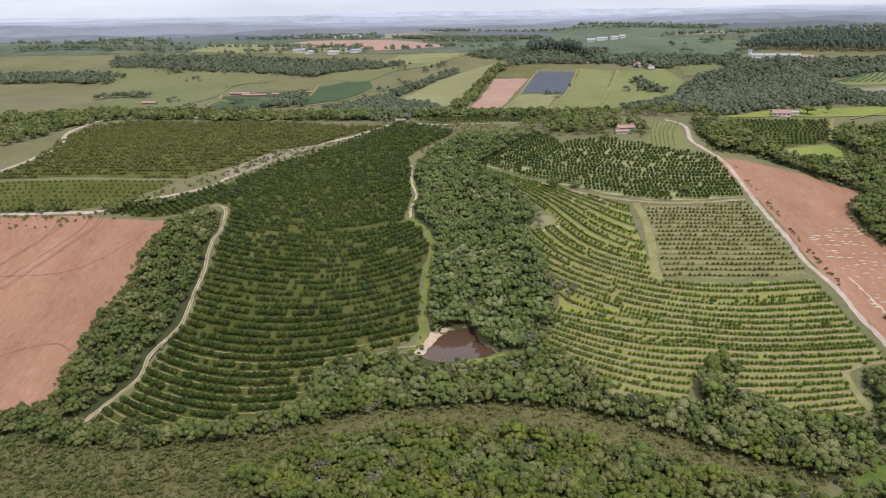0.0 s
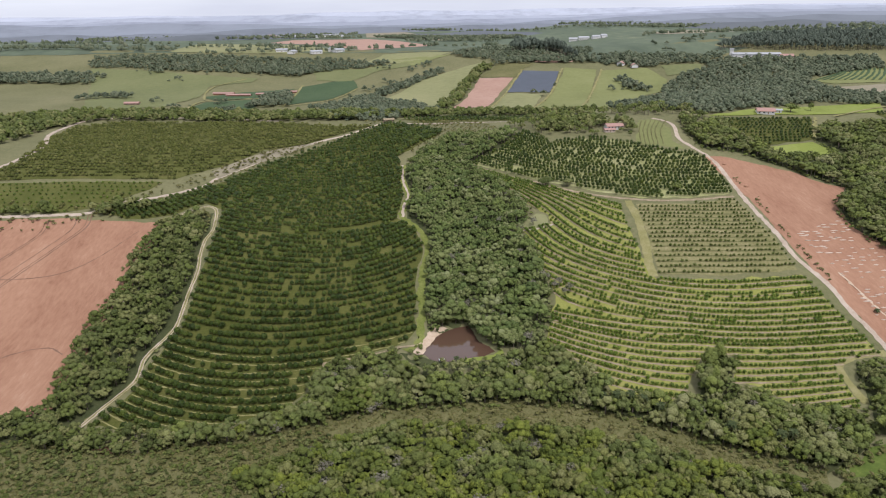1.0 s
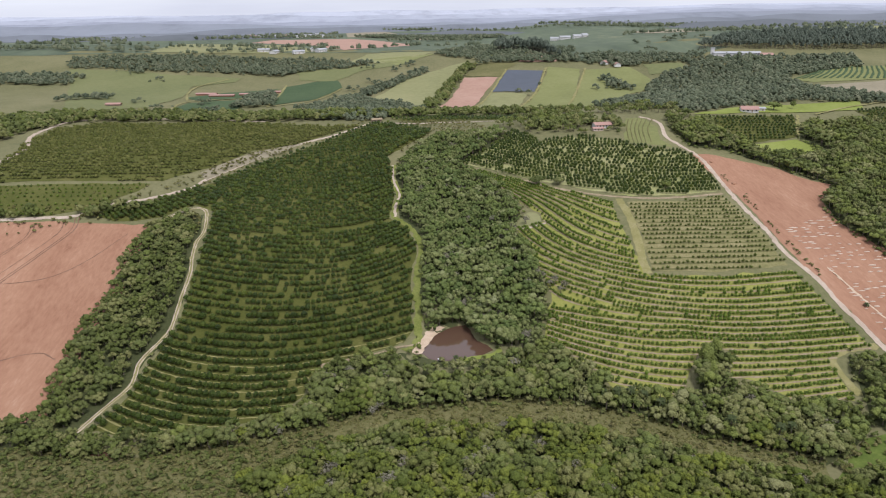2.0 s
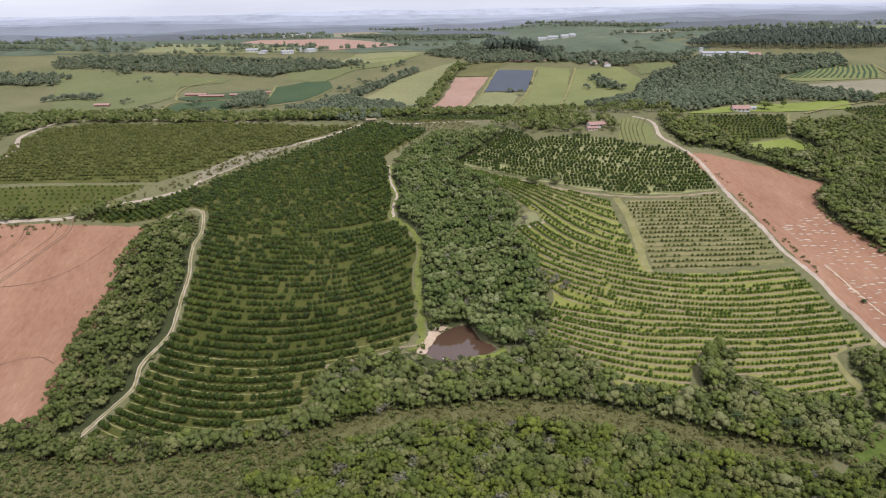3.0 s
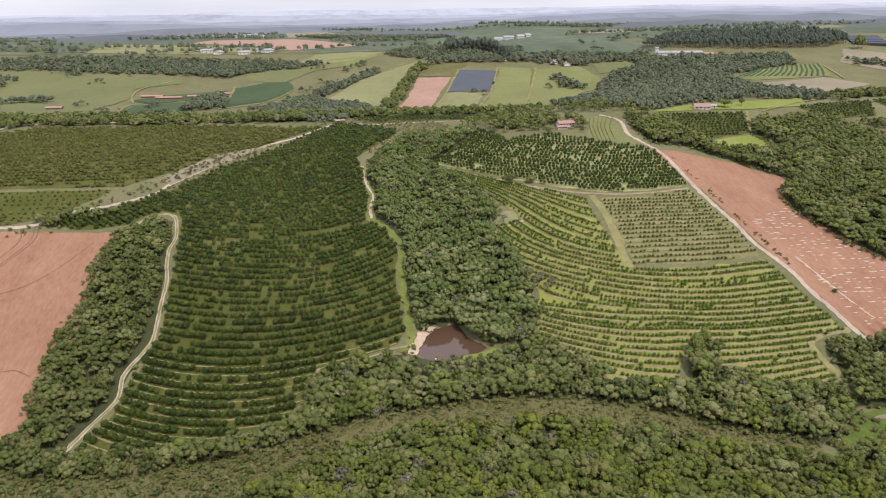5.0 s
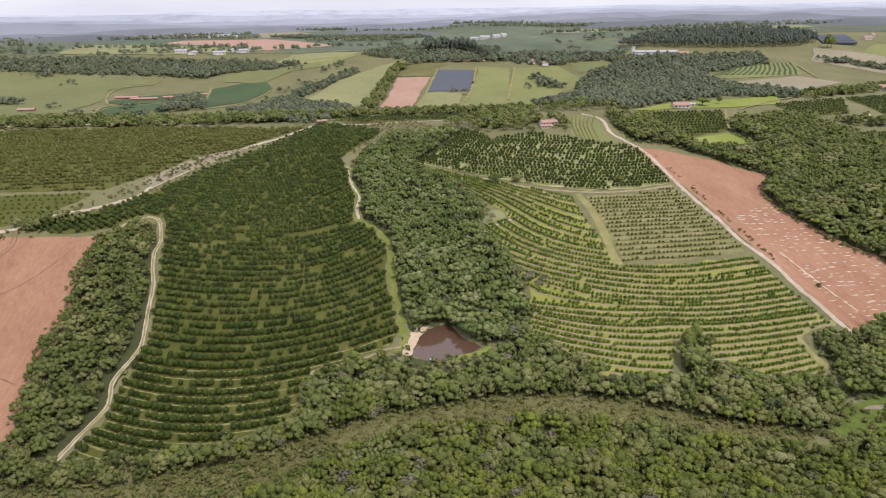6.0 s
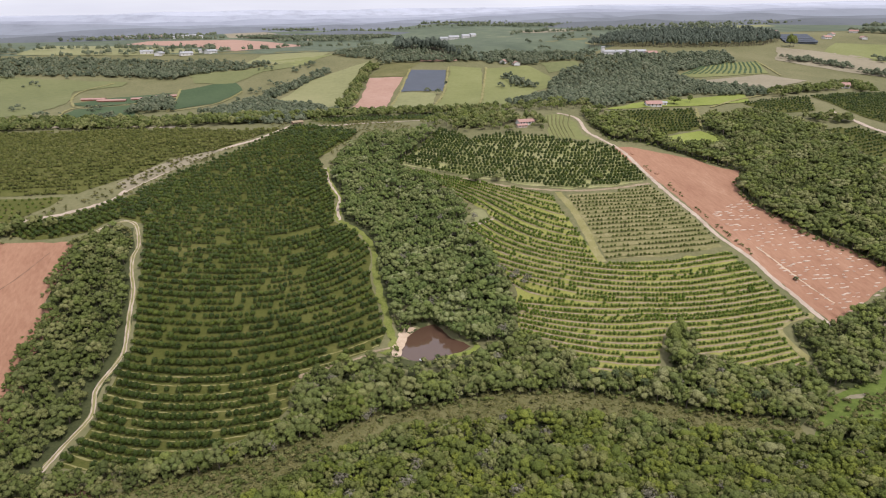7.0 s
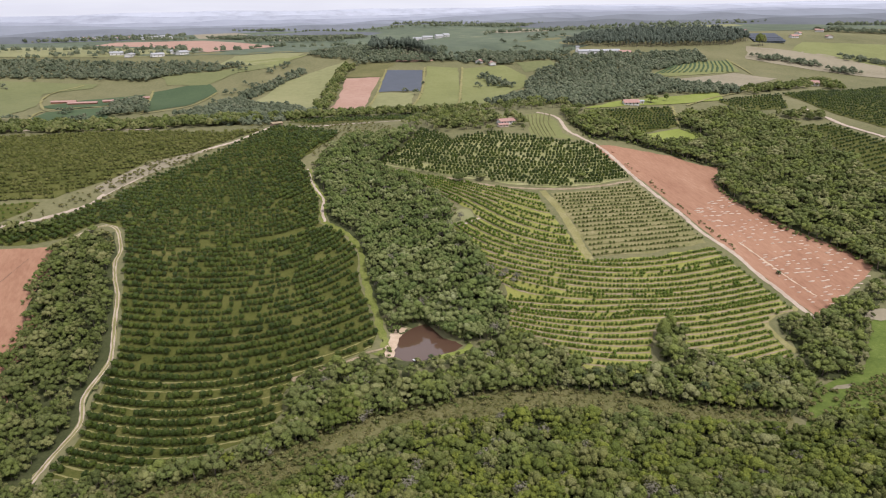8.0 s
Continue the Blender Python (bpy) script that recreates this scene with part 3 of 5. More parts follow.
def knob(rng, radii, bumps, swell, level):
    """A rounded mass of leaves like a cauliflower head, open below: places and triangles."""
    bv, bf = BALLS[level]
    way = rng.normal(size=(bumps, 3)) + (0, 0, 0.25)
    way /= np.linalg.norm(way, axis=1)[:, None]
    near = np.clip((bv @ way.T - 0.62) / 0.38, 0, 1) ** 0.6 * rng.uniform(0.55, 1.0, bumps)
    v = bv * (1 - swell + 1.35 * swell * near.max(1) + rng.normal(0, 0.06, len(bv)))[:, None] * radii
    return v, bf[bv[bf].mean(1)[:, 2] > -0.3]


def tree_shape(seed, radius, tall, clumps, leaf, lobes=5, foot=0.35, spread=0.55, trunk=True, squash=0.75, core=0.95, level=2, fine=False, lump=(0.45, 0.62), bumps=9, swell=0.2):
    """A tree as arrays: crown places, crown triangles, crown quads; trunk places, trunk quads. Radius and height in metres."""
    rng = np.random.default_rng(seed)
    mid = tall * (foot + 1) / 2
    half = tall * (1 - foot) / 2
    cs, rs = [], []
    for k in range(lobes):
        a = 2 * math.pi * (k + rng.random() * 0.7) / max(1, lobes - 1)
        top = k == lobes - 1
        o = 0 if lobes == 1 else radius * 0.18 * rng.random() if top else radius * spread * rng.uniform(0.7, 1.15)
        s = rng.uniform(*lump) * (1.15 if top else 1.0) if lobes > 1 else 1.0
        r = np.array([radius * s * rng.uniform(0.8, 1.2), radius * s * rng.uniform(0.8, 1.2), half * min(1, s * 1.2) * (squash if lobes > 1 else 1)])
        z = mid + half * (0.34 if top else rng.uniform(-0.3, 0.28)) if lobes > 1 else mid
        cs.append(np.array([math.cos(a) * o, math.sin(a) * o, z])), rs.append(r)
    vs, tris, n = [], [], 0
    for i, (c, r) in enumerate(zip(cs, rs)):
        v, f = knob(rng, r * core, bumps, swell, level)
        v = v + c
        mid_f, hid = v[f].mean(1), np.zeros(len(f), bool)
        for j, (c2, r2) in enumerate(zip(cs, rs)):
            if j != i:
                hid |= (((mid_f - c2) / (r2 * core * (1 - swell))) ** 2).sum(1) < 1
        f = f[~hid]
        used = np.unique(f)
        at = np.zeros(len(v), int)
        at[used] = np.arange(len(used))
        vs.append(v[used]), tris.append(at[f] + n)
        n += len(used)
    quads, k, made = [], n, 0
    while made < clumps:
        j = rng.integers(lobes)
        d = rng.normal(size=3)
        d[2] = abs(d[2]) * 1.1 - 0.35
        d /= np.linalg.norm(d)
        p = cs[j] + d * rs[j] * rng.uniform(0.88, 1.18)
        if any(((p - c) / (r * 0.8)) @ ((p - c) / (r * 0.8)) < 1 for i, (c, r) in enumerate(zip(cs, rs)) if i != j):
            made += 0.34
            continue
        nrm = d + rng.normal(0, 0.5, 3) + (0, 0, 0.4)
        nrm /= np.linalg.norm(nrm)
        e1 = np.cross(nrm, rng.normal(size=3))
        e1 /= np.linalg.norm(e1)
        e2 = np.cross(nrm, e1)
        s = leaf * rng.uniform(0.6, 1.25)
        rim = ((-0.6, -0.2), (0.1, -0.65), (0.6, 0.15), (-0.1, 0.62)) if fine else ((-0.75, -0.35), (0.75, -0.4), (0.05, 0.85))
        vs.append(np.array([p + s * (a * e1 * rng.uniform(0.7, 1.1) + b * e2 * rng.uniform(0.7, 1.1)) - nrm * s * 0.3 * rng.random() for a, b in rim]))
        (quads.append([k, k + 1, k + 2, k + 3]) if fine else tris.append([[k, k + 1, k + 2]]))
        k += len(rim)
        made += 1
    tv, tq = np.zeros((0, 3)), np.zeros((0, 4), int)
    if trunk:
        w, ring = max(0.05, radius * 0.055), []
        lean = rng.normal(0, 0.05, 2) * tall
        for f in (0, 0.5, 1):
            for a in range(5):
                t = 2 * math.pi * a / 5
                ring.append((math.cos(t) * w * (1.4 - 0.8 * f) + lean[0] * f, math.sin(t) * w * (1.4 - 0.8 * f) + lean[1] * f, mid * f - 0.3 * (f == 0)))
        tv = np.array(ring)
        tq = np.array([[5 * s + a, 5 * s + (a + 1) % 5, 5 * s + 5 + (a + 1) % 5, 5 * s + 5 + a] for s in range(2) for a in range(5)])
    return np.concatenate(vs), np.concatenate(tris), np.array(quads, int).reshape(-1, 4), tv, tq


def grove(name, places, variants, leaf, label, category, seed=3, low=0.8, high=1.2, sink=0.0, trunk=True, tints=(0, 1)):
    """Many trees of one planting or wood as one object of stuff."""
    if not len(places):
        return None
    rng = np.random.default_rng(seed)
    xy = np.asarray(places, float)
    z = height(xy[:, 0], xy[:, 1]) - sink
    kind, turn = rng.integers(len(variants), size=len(xy)), rng.uniform(0, 2 * math.pi, len(xy))
    size, tall = rng.uniform(low, high, len(xy)), rng.uniform(0.88, 1.14, len(xy))
    tone = rng.uniform(*tints, len(xy))
    V, T, Q, S3, S4, A, n = [], [], [], [], [], [], 0
    for k, (cv, ct, cq, tv, tq) in enumerate(variants):
        mine = np.nonzero(kind == k)[0]
        if not len(mine):
            continue
        use = trunk and len(tv) > 0
        v = np.concatenate([cv, tv]) if use else cv
        c, s = np.cos(turn[mine])[:, None], np.sin(turn[mine])[:, None]
        sz, tl = size[mine][:, None], tall[mine][:, None]
        out = np.stack([(v[:, 0] * c - v[:, 1] * s) * sz + xy[mine, 0][:, None], (v[:, 0] * s + v[:, 1] * c) * sz + xy[mine, 1][:, None], v[:, 2] * sz * tl + z[mine][:, None]], -1)
        at = n + np.arange(len(mine))[:, None, None] * len(v)
        V.append(out.reshape(-1, 3))
        T.append((ct[None] + at).reshape(-1, 3)), S3.append(np.zeros(len(ct) * len(mine), int))
        Q.append((cq[None] + at).reshape(-1, 4)), S4.append(np.zeros(len(cq) * len(mine), int))
        if use:
            Q.append((tq[None] + len(cv) + at).reshape(-1, 4)), S4.append(np.ones(len(tq) * len(mine), int))
        A.append(np.repeat(tone[mine], len(v)))
        n += len(v) * len(mine)
    me = shape(name, np.concatenate(V), np.concatenate(T), np.concatenate(Q), [leaf, M_BARK], np.concatenate(S3 + S4), np.concatenate(A), smooth=True)
    return tagged(new(name, me), label, category, kind="stuff")


def tree_thing(name, variant, leaf, label, category, group, x, y, turn, size, sink=0.0):
    """One tree: an Empty at its foot with a crown and a trunk."""
    cv, ct, cq, tv, tq = variant
    root = tagged(new(name), label, category, group)
    root.matrix_world = pose(x, y, ground(x, y) - sink, 0, 0, turn) @ Matrix.Scale(size, 4)
    for n, me in (("crown", shape("crown", cv, ct, cq, [leaf], smooth=True)), ("trunk", shape("trunk", tv, None, tq, [M_BARK]))):
        new(n, me).parent = root
    return root


def standing(name, places, variants, leaf, label, category, group, seed, low=0.85, high=1.15):
    """Trees as things of their own: one of each variant is built, the rest are copies."""
    rng, first = np.random.default_rng(seed), {}
    for x, y in places:
        k, t, s = int(rng.integers(len(variants))), rng.uniform(0, 360), rng.uniform(low, high)
        if k in first:
            o = copy_thing(first[k], Matrix.Identity(4))
            o.matrix_basis = pose(x, y, ground(x, y), 0, 0, t) @ Matrix.Scale(s, 4)
        else:
            first[k] = tree_thing(name, variants[k], leaf, label, category, group, x, y, t, s)


def scattered(outline, gap, seed, holes=(), jitter=0.42, edge=0.0, thin=0.0):
    """Places within an outline, about so far apart."""
    p, rng = np.array(outline), np.random.default_rng(seed)
    gx, gy = np.meshgrid(np.arange(p[:, 0].min(), p[:, 0].max(), gap), np.arange(p[:, 1].min(), p[:, 1].max(), gap * 0.87))
    gx = gx + (np.arange(gx.shape[0]) % 2)[:, None] * gap / 2
    x, y = gx.ravel() + rng.uniform(-jitter, jitter, gx.size) * gap, gy.ravel() + rng.uniform(-jitter, jitter, gx.size) * gap
    ok = inside(outline, x, y) & (rng.random(x.size) >= thin)
    if edge:
        ok &= off_line(outline, x, y, True) > edge
    for h, d in holes:
        ok &= off_line(h, x, y) > d
    return np.column_stack([x, y])[ok]


def planted(outline, bend, starts, span, gap, seed, loss=0.04, jitter=0.25, bare=0.0, clear=()):
    """Places along the curved rows of a planting, and the rows themselves."""
    rng, places, lines = np.random.default_rng(seed), [], []
    xs = np.arange(span[0], span[1], 0.5)
    for c in starts:
        ys = bend(xs, c)
        run = np.concatenate([[0], np.cumsum(np.hypot(np.diff(xs), np.diff(ys)))])
        at = np.arange(rng.uniform(0, gap), run[-1], gap)
        at = at + rng.normal(0, jitter * 0.5, len(at))
        x, y = np.interp(at, run, xs), np.interp(at, run, ys)
        ok = inside(outline, x, y)
        if ok.any():
            sel = inside(outline, xs, ys)
            cut = np.nonzero(np.diff(np.concatenate([[0], sel.astype(int), [0]])))[0].reshape(-1, 2)
            lines += [np.column_stack([xs[a:b:4], ys[a:b:4]]) for a, b in cut if b - a > 12]
        keep = ok & (rng.random(len(x)) > loss)
        if bare:
            keep &= np.array([noise.noise((px * 0.06, py * 0.06, seed)) < bare for px, py in zip(x, y)], bool)
        for h, d in clear:
            keep &= off_line(h, x, y) > d
        places.append(np.column_stack([x, y + rng.normal(0, jitter, len(x))])[keep])
    return np.concatenate(places), lines


# ---- the ground ----
gx = np.concatenate([-np.geomspace(4900, 460, 40), np.arange(-450, 480, 5.5), np.geomspace(490, 4900, 40)])
gy = np.concatenate([-np.geomspace(2500, 40, 16), np.arange(0, 120, 12), np.arange(120, 720, 5.5), np.geomspace(725, 4900, 110)])
GX, GY = np.meshgrid(gx, gy)
nx, ny = len(gx), len(gy)
idx = np.arange(nx * ny).reshape(ny, nx)
gq = np.stack([idx[:-1, :-1], idx[:-1, 1:], idx[1:, 1:], idx[1:, :-1]], -1).reshape(-1, 4)
me = shape("ground", np.column_stack([GX.ravel(), GY.ravel(), height(GX.ravel(), GY.ravel())]), quads=gq, materials=[M_GROUND], smooth=True)
tagged(new("ground", me), "rolling grassy farmland reaching the hazy horizon", "ground", kind="structure")

drape("field_west", [(x + 5, y) if x > -190 and y < 430 else (x, y) for x, y in FIELD_WEST], M_SOIL, 0.12, 6, "bare ploughed field of red soil beside the wood", "ploughed field")
drape("field_east", [(x + 5, y + 5) if x > 230 else (x - 4.6, y) for x, y in FIELD_EAST], M_SOIL, 0.12, 5, "bare red ploughed field dotted with pale heaps", "ploughed field")
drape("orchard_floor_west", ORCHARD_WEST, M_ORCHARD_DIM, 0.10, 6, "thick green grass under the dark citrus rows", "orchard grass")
drape("orchard_floor_east", ORCHARD_EAST, M_ORCHARD, 0.10, 5, "olive mown grass between the young citrus rows", "orchard grass")
drape("orchard_floor_young", ORCHARD_YOUNG, M_YOUNG, 0.11, 6, "dry olive grass of the sapling block", "orchard grass")
drape("orchard_floor_top", ORCHARD_TOP, M_TOPGRASS, 0.10, 6, "pale dry grass between the hilltop citrus trees", "orchard grass")
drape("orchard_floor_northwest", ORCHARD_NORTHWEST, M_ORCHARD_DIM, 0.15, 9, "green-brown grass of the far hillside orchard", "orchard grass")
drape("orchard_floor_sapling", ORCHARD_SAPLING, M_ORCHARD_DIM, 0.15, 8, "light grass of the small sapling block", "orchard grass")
drape("dry_patch", DRY_PATCH, M_FALLOW, 0.2, 6, "pale dry grass strip beside the ridge road", "dry grass")
drape("terraces", TERRACES, M_LIME, 0.14, 5, "freshly mown green terraces beside the farmhouse", "terraced grass")
drape("marsh_west", [(-240, 205), (-185, 249), (-153, 255), (-127, 243), (-85, 242), (-84, 223), (-60, 200), (-170, 185)], M_SCRUB, 0.1, 6, "brown-green marsh grass beside the western wood", "marsh")
drape("marsh", [(x, y + 7.5) for x, y in SCRUB[:11]] + [(x, y - 1.5) for x, y in SCRUB[11:]], M_SCRUB, 0.12, 5, "brown-green marsh grass in the valley floor", "marsh")
drape("meadow_east", MEADOW_EAST, M_DAMP, 0.12, 6, "damp bright green meadow with bare patches", "meadow")
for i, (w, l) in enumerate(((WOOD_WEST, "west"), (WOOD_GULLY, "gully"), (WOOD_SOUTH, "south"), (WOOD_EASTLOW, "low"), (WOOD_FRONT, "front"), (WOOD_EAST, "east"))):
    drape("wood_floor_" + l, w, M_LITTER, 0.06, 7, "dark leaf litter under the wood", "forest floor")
drape("far_plain", [(-1100, 1120), (-300, 1185), (60, 1080), (230, 960), (380, 940), (560, 1040), (800, 1080), (1300, 1060), (1700, 2500), (-1700, 2500)], M_FARWOOD_HAZED, 0.35, 40, "far wooded plain with faint clearings, haze in its colour", "far woodland", 4.0)
for n, w, m, l, c in (
    ("crop_field", CROP_A, M_CROP, "dark green crop field in the plain", "crop field"),
    ("crop_field", CROP_B, M_CROP, "dark green crop field beside a farm track", "crop field"),
    ("crop_field", CROP_C, M_CROP, "dark green crop field beside the hedge", "crop field"),
    ("pasture", FIELD_TAN, M_TAN, "long olive-tan sloping pasture", "pasture"),
    ("bare_field", FIELD_PINK, M_PINK, "bare pink soil field beside the netting", "bare field"),
    ("netted_field", FIELD_NET, M_NET, "field under dark grey shade netting", "netted field"),
    ("stubble_field", FIELD_GREY, M_SCRUB, "grey-green stubble field above the bare one", "stubble field"),
    ("vine_field", FIELD_LIME, M_LIME, "lime green field with faint rows", "crop field"),
    ("pasture", FIELD_OLIVE, M_TAN, "small olive pasture below the netting", "pasture"),
    ("pasture", FIELD_PASTURE, M_LIME, "green pasture with a grove beside it", "pasture"),
    ("terraced_field", FIELD_TERRACE, M_LIME, "green hillside field with dark planted terraces", "terraced field"),
    ("fallow_field", FIELD_FALLOW, M_FALLOW, "fallow tan field below the terraces", "fallow field"),
    ("bright_meadow", MEADOW_BRIGHT, M_BRIGHT, "bright yellow-green meadow round a farmhouse", "meadow"),
    ("lawn", LAWN, M_BRIGHT, "light green clearing beside the wood", "meadow"),
    ("fallow_field", FIELD_UPEAST, M_FALLOW, "long tan field on the far hillside", "fallow field"),
    ("pasture", FIELD_UPGREEN, M_LIME, "pale green hilltop pasture", "pasture"),
    ("pale_field", [(-173, 2019), (-142, 2400), (-40, 1920), (50, 1587), (27, 1575), (-68, 1700), (-148, 1744)], M_FALLOW, "far pale harvested field", "harvested field"),
    ("pale_field", [(-320, 1467), (-304, 1624), (-135, 1657), (-62, 1554), (10, 1395), (-110, 1160), (-191, 1382)], M_PINK, "far broad field of pale pink soil", "bare field"),
    ("pasture", [(-440, 1407), (-247, 1373), (-130, 1165), (-186, 1154), (-291, 1164), (-420, 1180)], M_TAN, "far olive pasture in the plain", "pasture"),
    ("pale_field", [(-92, 1051), (-71, 1095), (-7, 1095), (28, 1076), (8, 1040), (-44, 1024), (-81, 1026)], M_TAN, "far sloping pasture with scattered trees", "pasture"),
    ("pasture", [(92, 1005), (157, 1105), (175, 1060), (146, 992), (92, 975)], M_LIME, "small green pasture on the far hill", "pasture"),
    ("bare_field", [(140, 1000), (170, 1040), (200, 1015), (190, 965), (139, 965)], M_PINK, "small bare field on the far hill", "bare field"),
    ("pasture", [(700, 1250), (950, 1300), (1000, 1400), (720, 1380)], M_TAN, "far tan pasture beyond the hill farm", "pasture"),
    ("pale_field", [(450, 1350), (620, 1420), (560, 1540), (430, 1470)], M_FALLOW, "far pale field beyond the plantation", "fallow field"),
    ("pasture", [(950, 1500), (1200, 1480), (1250, 1650), (980, 1640)], M_LIME, "far green pasture on the high plain", "pasture"),
    ("pasture", [(198, 687), (245, 716), (300, 693), (285, 664), (240, 650), (218, 642)], M_LIME, "pale green pasture strip behind the crest trees", "pasture"),
    ("pasture", [(-498, 1066), (-426, 1055), (-342, 1029), (-241, 1001), (-245, 981), (-296, 960), (-286, 880), (-302, 806), (-354, 787), (-383, 778)], M_PASTURE, "broad olive-green pasture in the western plain", "pasture"),
    ("pasture", [(-170, 1031), (-156, 971), (-111, 948), (-68, 994), (-6, 1003), (-37, 1025), (-99, 1011)], M_PASTURE, "green strip of pasture below the far wood", "pasture"),
    ("pasture", VALLEY_PASTURE, M_PASTURE, "small green pasture among the valley woods", "pasture"),
    ("pasture", FIELD_FARGREEN, M_LIME, "far narrow green pasture", "pasture"),
):
    drape(n, w, m, 0.5, 14, l, c, 1.0)
for n, w, l in (("orchard_floor_far", ORCHARD_FAREAST, "grass under the far plantation"), ("orchard_floor_far", ORCHARD_FARSLOPE, "grass under the sloping plantation"), ("orchard_floor_far", ORCHARD_FARSMALL, "grass under the small plantation"), ("orchard_floor_far", ORCHARD_FARHILL, "green floor of the broad hillside orchard")):
    drape(n, w, M_ORCHARD_DIM, 0.3, 9, l, "orchard grass", 0.8)

drape("bare_patch", [(226, 262), (236, 268), (246, 266), (243, 261), (232, 258)], M_FALLOW, 0.2, 3, "pale trodden patch in the damp meadow", "bare ground", 0.8)
drape("green_hollow", [(142.2, 207.5), (153.9, 213), (164, 212.5), (157.7, 206.2), (144.8, 198.6), (135.0, 197.4)], M_DAMP, 0.2, 2.5, "bright wet grass hollow beside the wood", "meadow", 1.5)
drape("green_meadow", [(236, 262), (280, 268), (290, 230), (240, 205), (196, 219), (183, 219.5), (196, 231), (216, 249)], M_DAMP, 0.18, 3, "bright green pasture beyond the low wood", "meadow", 1.0)
drape("bare_patch", [(158, 214), (166, 217), (175, 216.5), (169, 213.5)], M_FALLOW, 0.2, 3, "pale sandy patch beside the wood", "bare ground", 0.8)

# ---- roads and paths ----
road("road_east", ROAD_EAST, 3.1, M_ROAD, "straight pale dirt road beside the red field")
road("road_ridge", ROAD_RIDGE, 3.4, M_ROAD, "pale dirt road climbing the orchard ridge", seed=2)
road("road_northwest", ROAD_NORTHWEST, 4.0, M_ROAD, "pale dirt road round the far orchard", 0.25, seed=3)
road("road_crest", ROAD_CREST, 3.4, M_ROAD, "pale dirt road along the crest", 0.25, seed=4)
road("road_far_east", ROAD_FAR_EAST, 4.0, M_ROAD, "pale dirt road between far plantations", 0.4, seed=5)
road("track_west", TRACK_WEST, 2.3, M_PATH, "worn grass verge of the orchard track", 0.13, seed=6, category="farm track")
for side, sd in ((-0.7, 7), (0.7, 8)):
    ln = smooth_line(TRACK_WEST)
    dd = np.gradient(ln, axis=0)
    ln = ln + np.column_stack([dd[:, 1], -dd[:, 0]]) / np.hypot(dd[:, 0], dd[:, 1])[:, None] * side
    v, q = ribbon(ln, 0.5, 0.19, sd, 0.16)
    tagged(new("wheel_track", shape("wheel_track", v, quads=q, materials=[M_ROAD], smooth=True)), "pale bare wheel rut of the orchard track", "wheel rut", kind="structure")
for i, (dx, wide) in enumerate(((-1.1, 0.7), (1.1, 0.7), (-7.5, 0.45), (-24, 0.5), (-26, 0.5))):
    road("tyre_track", [(x + dx, y + 0.25 * dx) for x, y in TRACK_FIELD], wide, M_RUT, "dark pressed tyre track across the red field", 0.2, 18 + i, "wheel rut", 0.15)
road("tyre_track", [(-236, 300), (-216, 318), (-200, 322), (-190, 316)], 0.7, M_RUT, "curved tyre track across the red field", 0.2, 24, "wheel rut", 0.15)
road("tyre_track", [(-262, 380), (-225, 385), (-205, 400), (-190, 425)], 0.6, M_RUT, "curved tyre track across the red field", 0.2, 25, "wheel rut", 0.15)
road("path_gully", PATH_GULLY, 3.8, M_VERGE, "grass path between orchard and gully wood", 0.14, seed=10, category="grass path", wobble=0.6)
road("path_gully_bare", PATH_GULLY[:6], 1.6, M_ROAD, "bare worn middle of the gully path", 0.2, seed=11, category="grass path")
road("path_grass", PATH_GRASS, 4.6, M_PATH, "broad grass path between orchard blocks", 0.15, seed=12, category="grass path", wobble=0.3)
road("track_low", TRACK_EASTLOW, 3.4, M_PATH, "worn track at the foot of the young rows", 0.15, seed=13, category="farm track")

# ---- pond ----
pond = tagged(new("pond"), "small muddy brown farm pond with mirrored trees", "pond", kind="structure")
bm = bmesh.new()
ring = smooth_line(POND + [POND[0]], 1.5)[:-1]
bm.faces.new([bm.verts.new((x, y, 4.0)) for x, y in ring])
part("water", bm, M_WATER, pond)
drape("sand_beach", BEACH, M_SAND, 0.15, 2.0, "pale bare sand bank of the pond", "sand bank", 0.4)
drape("pond_lawn", [(4, 287), (13, 290), (22, 292), (26, 297), (27, 292), (21, 287), (10, 284)], M_BRIGHT, 0.16, 2.5, "bright grass on the pond dam", "grass bank", 0.3)

# ---- orchards ----


def citrus(seed, r, h, clumps, leaf, level=2):
    return tree_shape(seed, r, h, clumps, leaf, lobes=1, foot=0.06, level=level, bumps=12, swell=0.22)


BIG = [citrus(100 + i, 1.5, 3.3, 60, 0.5) for i in range(6)]
MID = [citrus(120 + i, 1.5, 3.2, 20, 0.5) for i in range(5)]
SMALL = [citrus(140 + i, 0.78, 1.75, 26, 0.36, 1) for i in range(5)]
TINY = [citrus(160 + i, 0.72, 1.5, 30, 0.36, 1) for i in range(4)]
TALL = [citrus(190 + i, 1.2, 3.3, 36, 0.5, 1) for i in range(5)]
PLOT = [citrus(185 + i, 1.25, 2.8, 16, 0.6, 1) for i in range(4)]
FARC = [citrus(180 + i, 1.9, 3.2, 16, 0.9, 1) for i in range(4)]

def west_bend(x, c):
    """The contour rows of the western planting: flatter below, steeper above."""
    return c + 0.005 * (x + 80) ** 2 + min(0.0046, 0.000084 * (c - 300) - 0.0023) * np.clip(x + 70, 0, None) ** 2


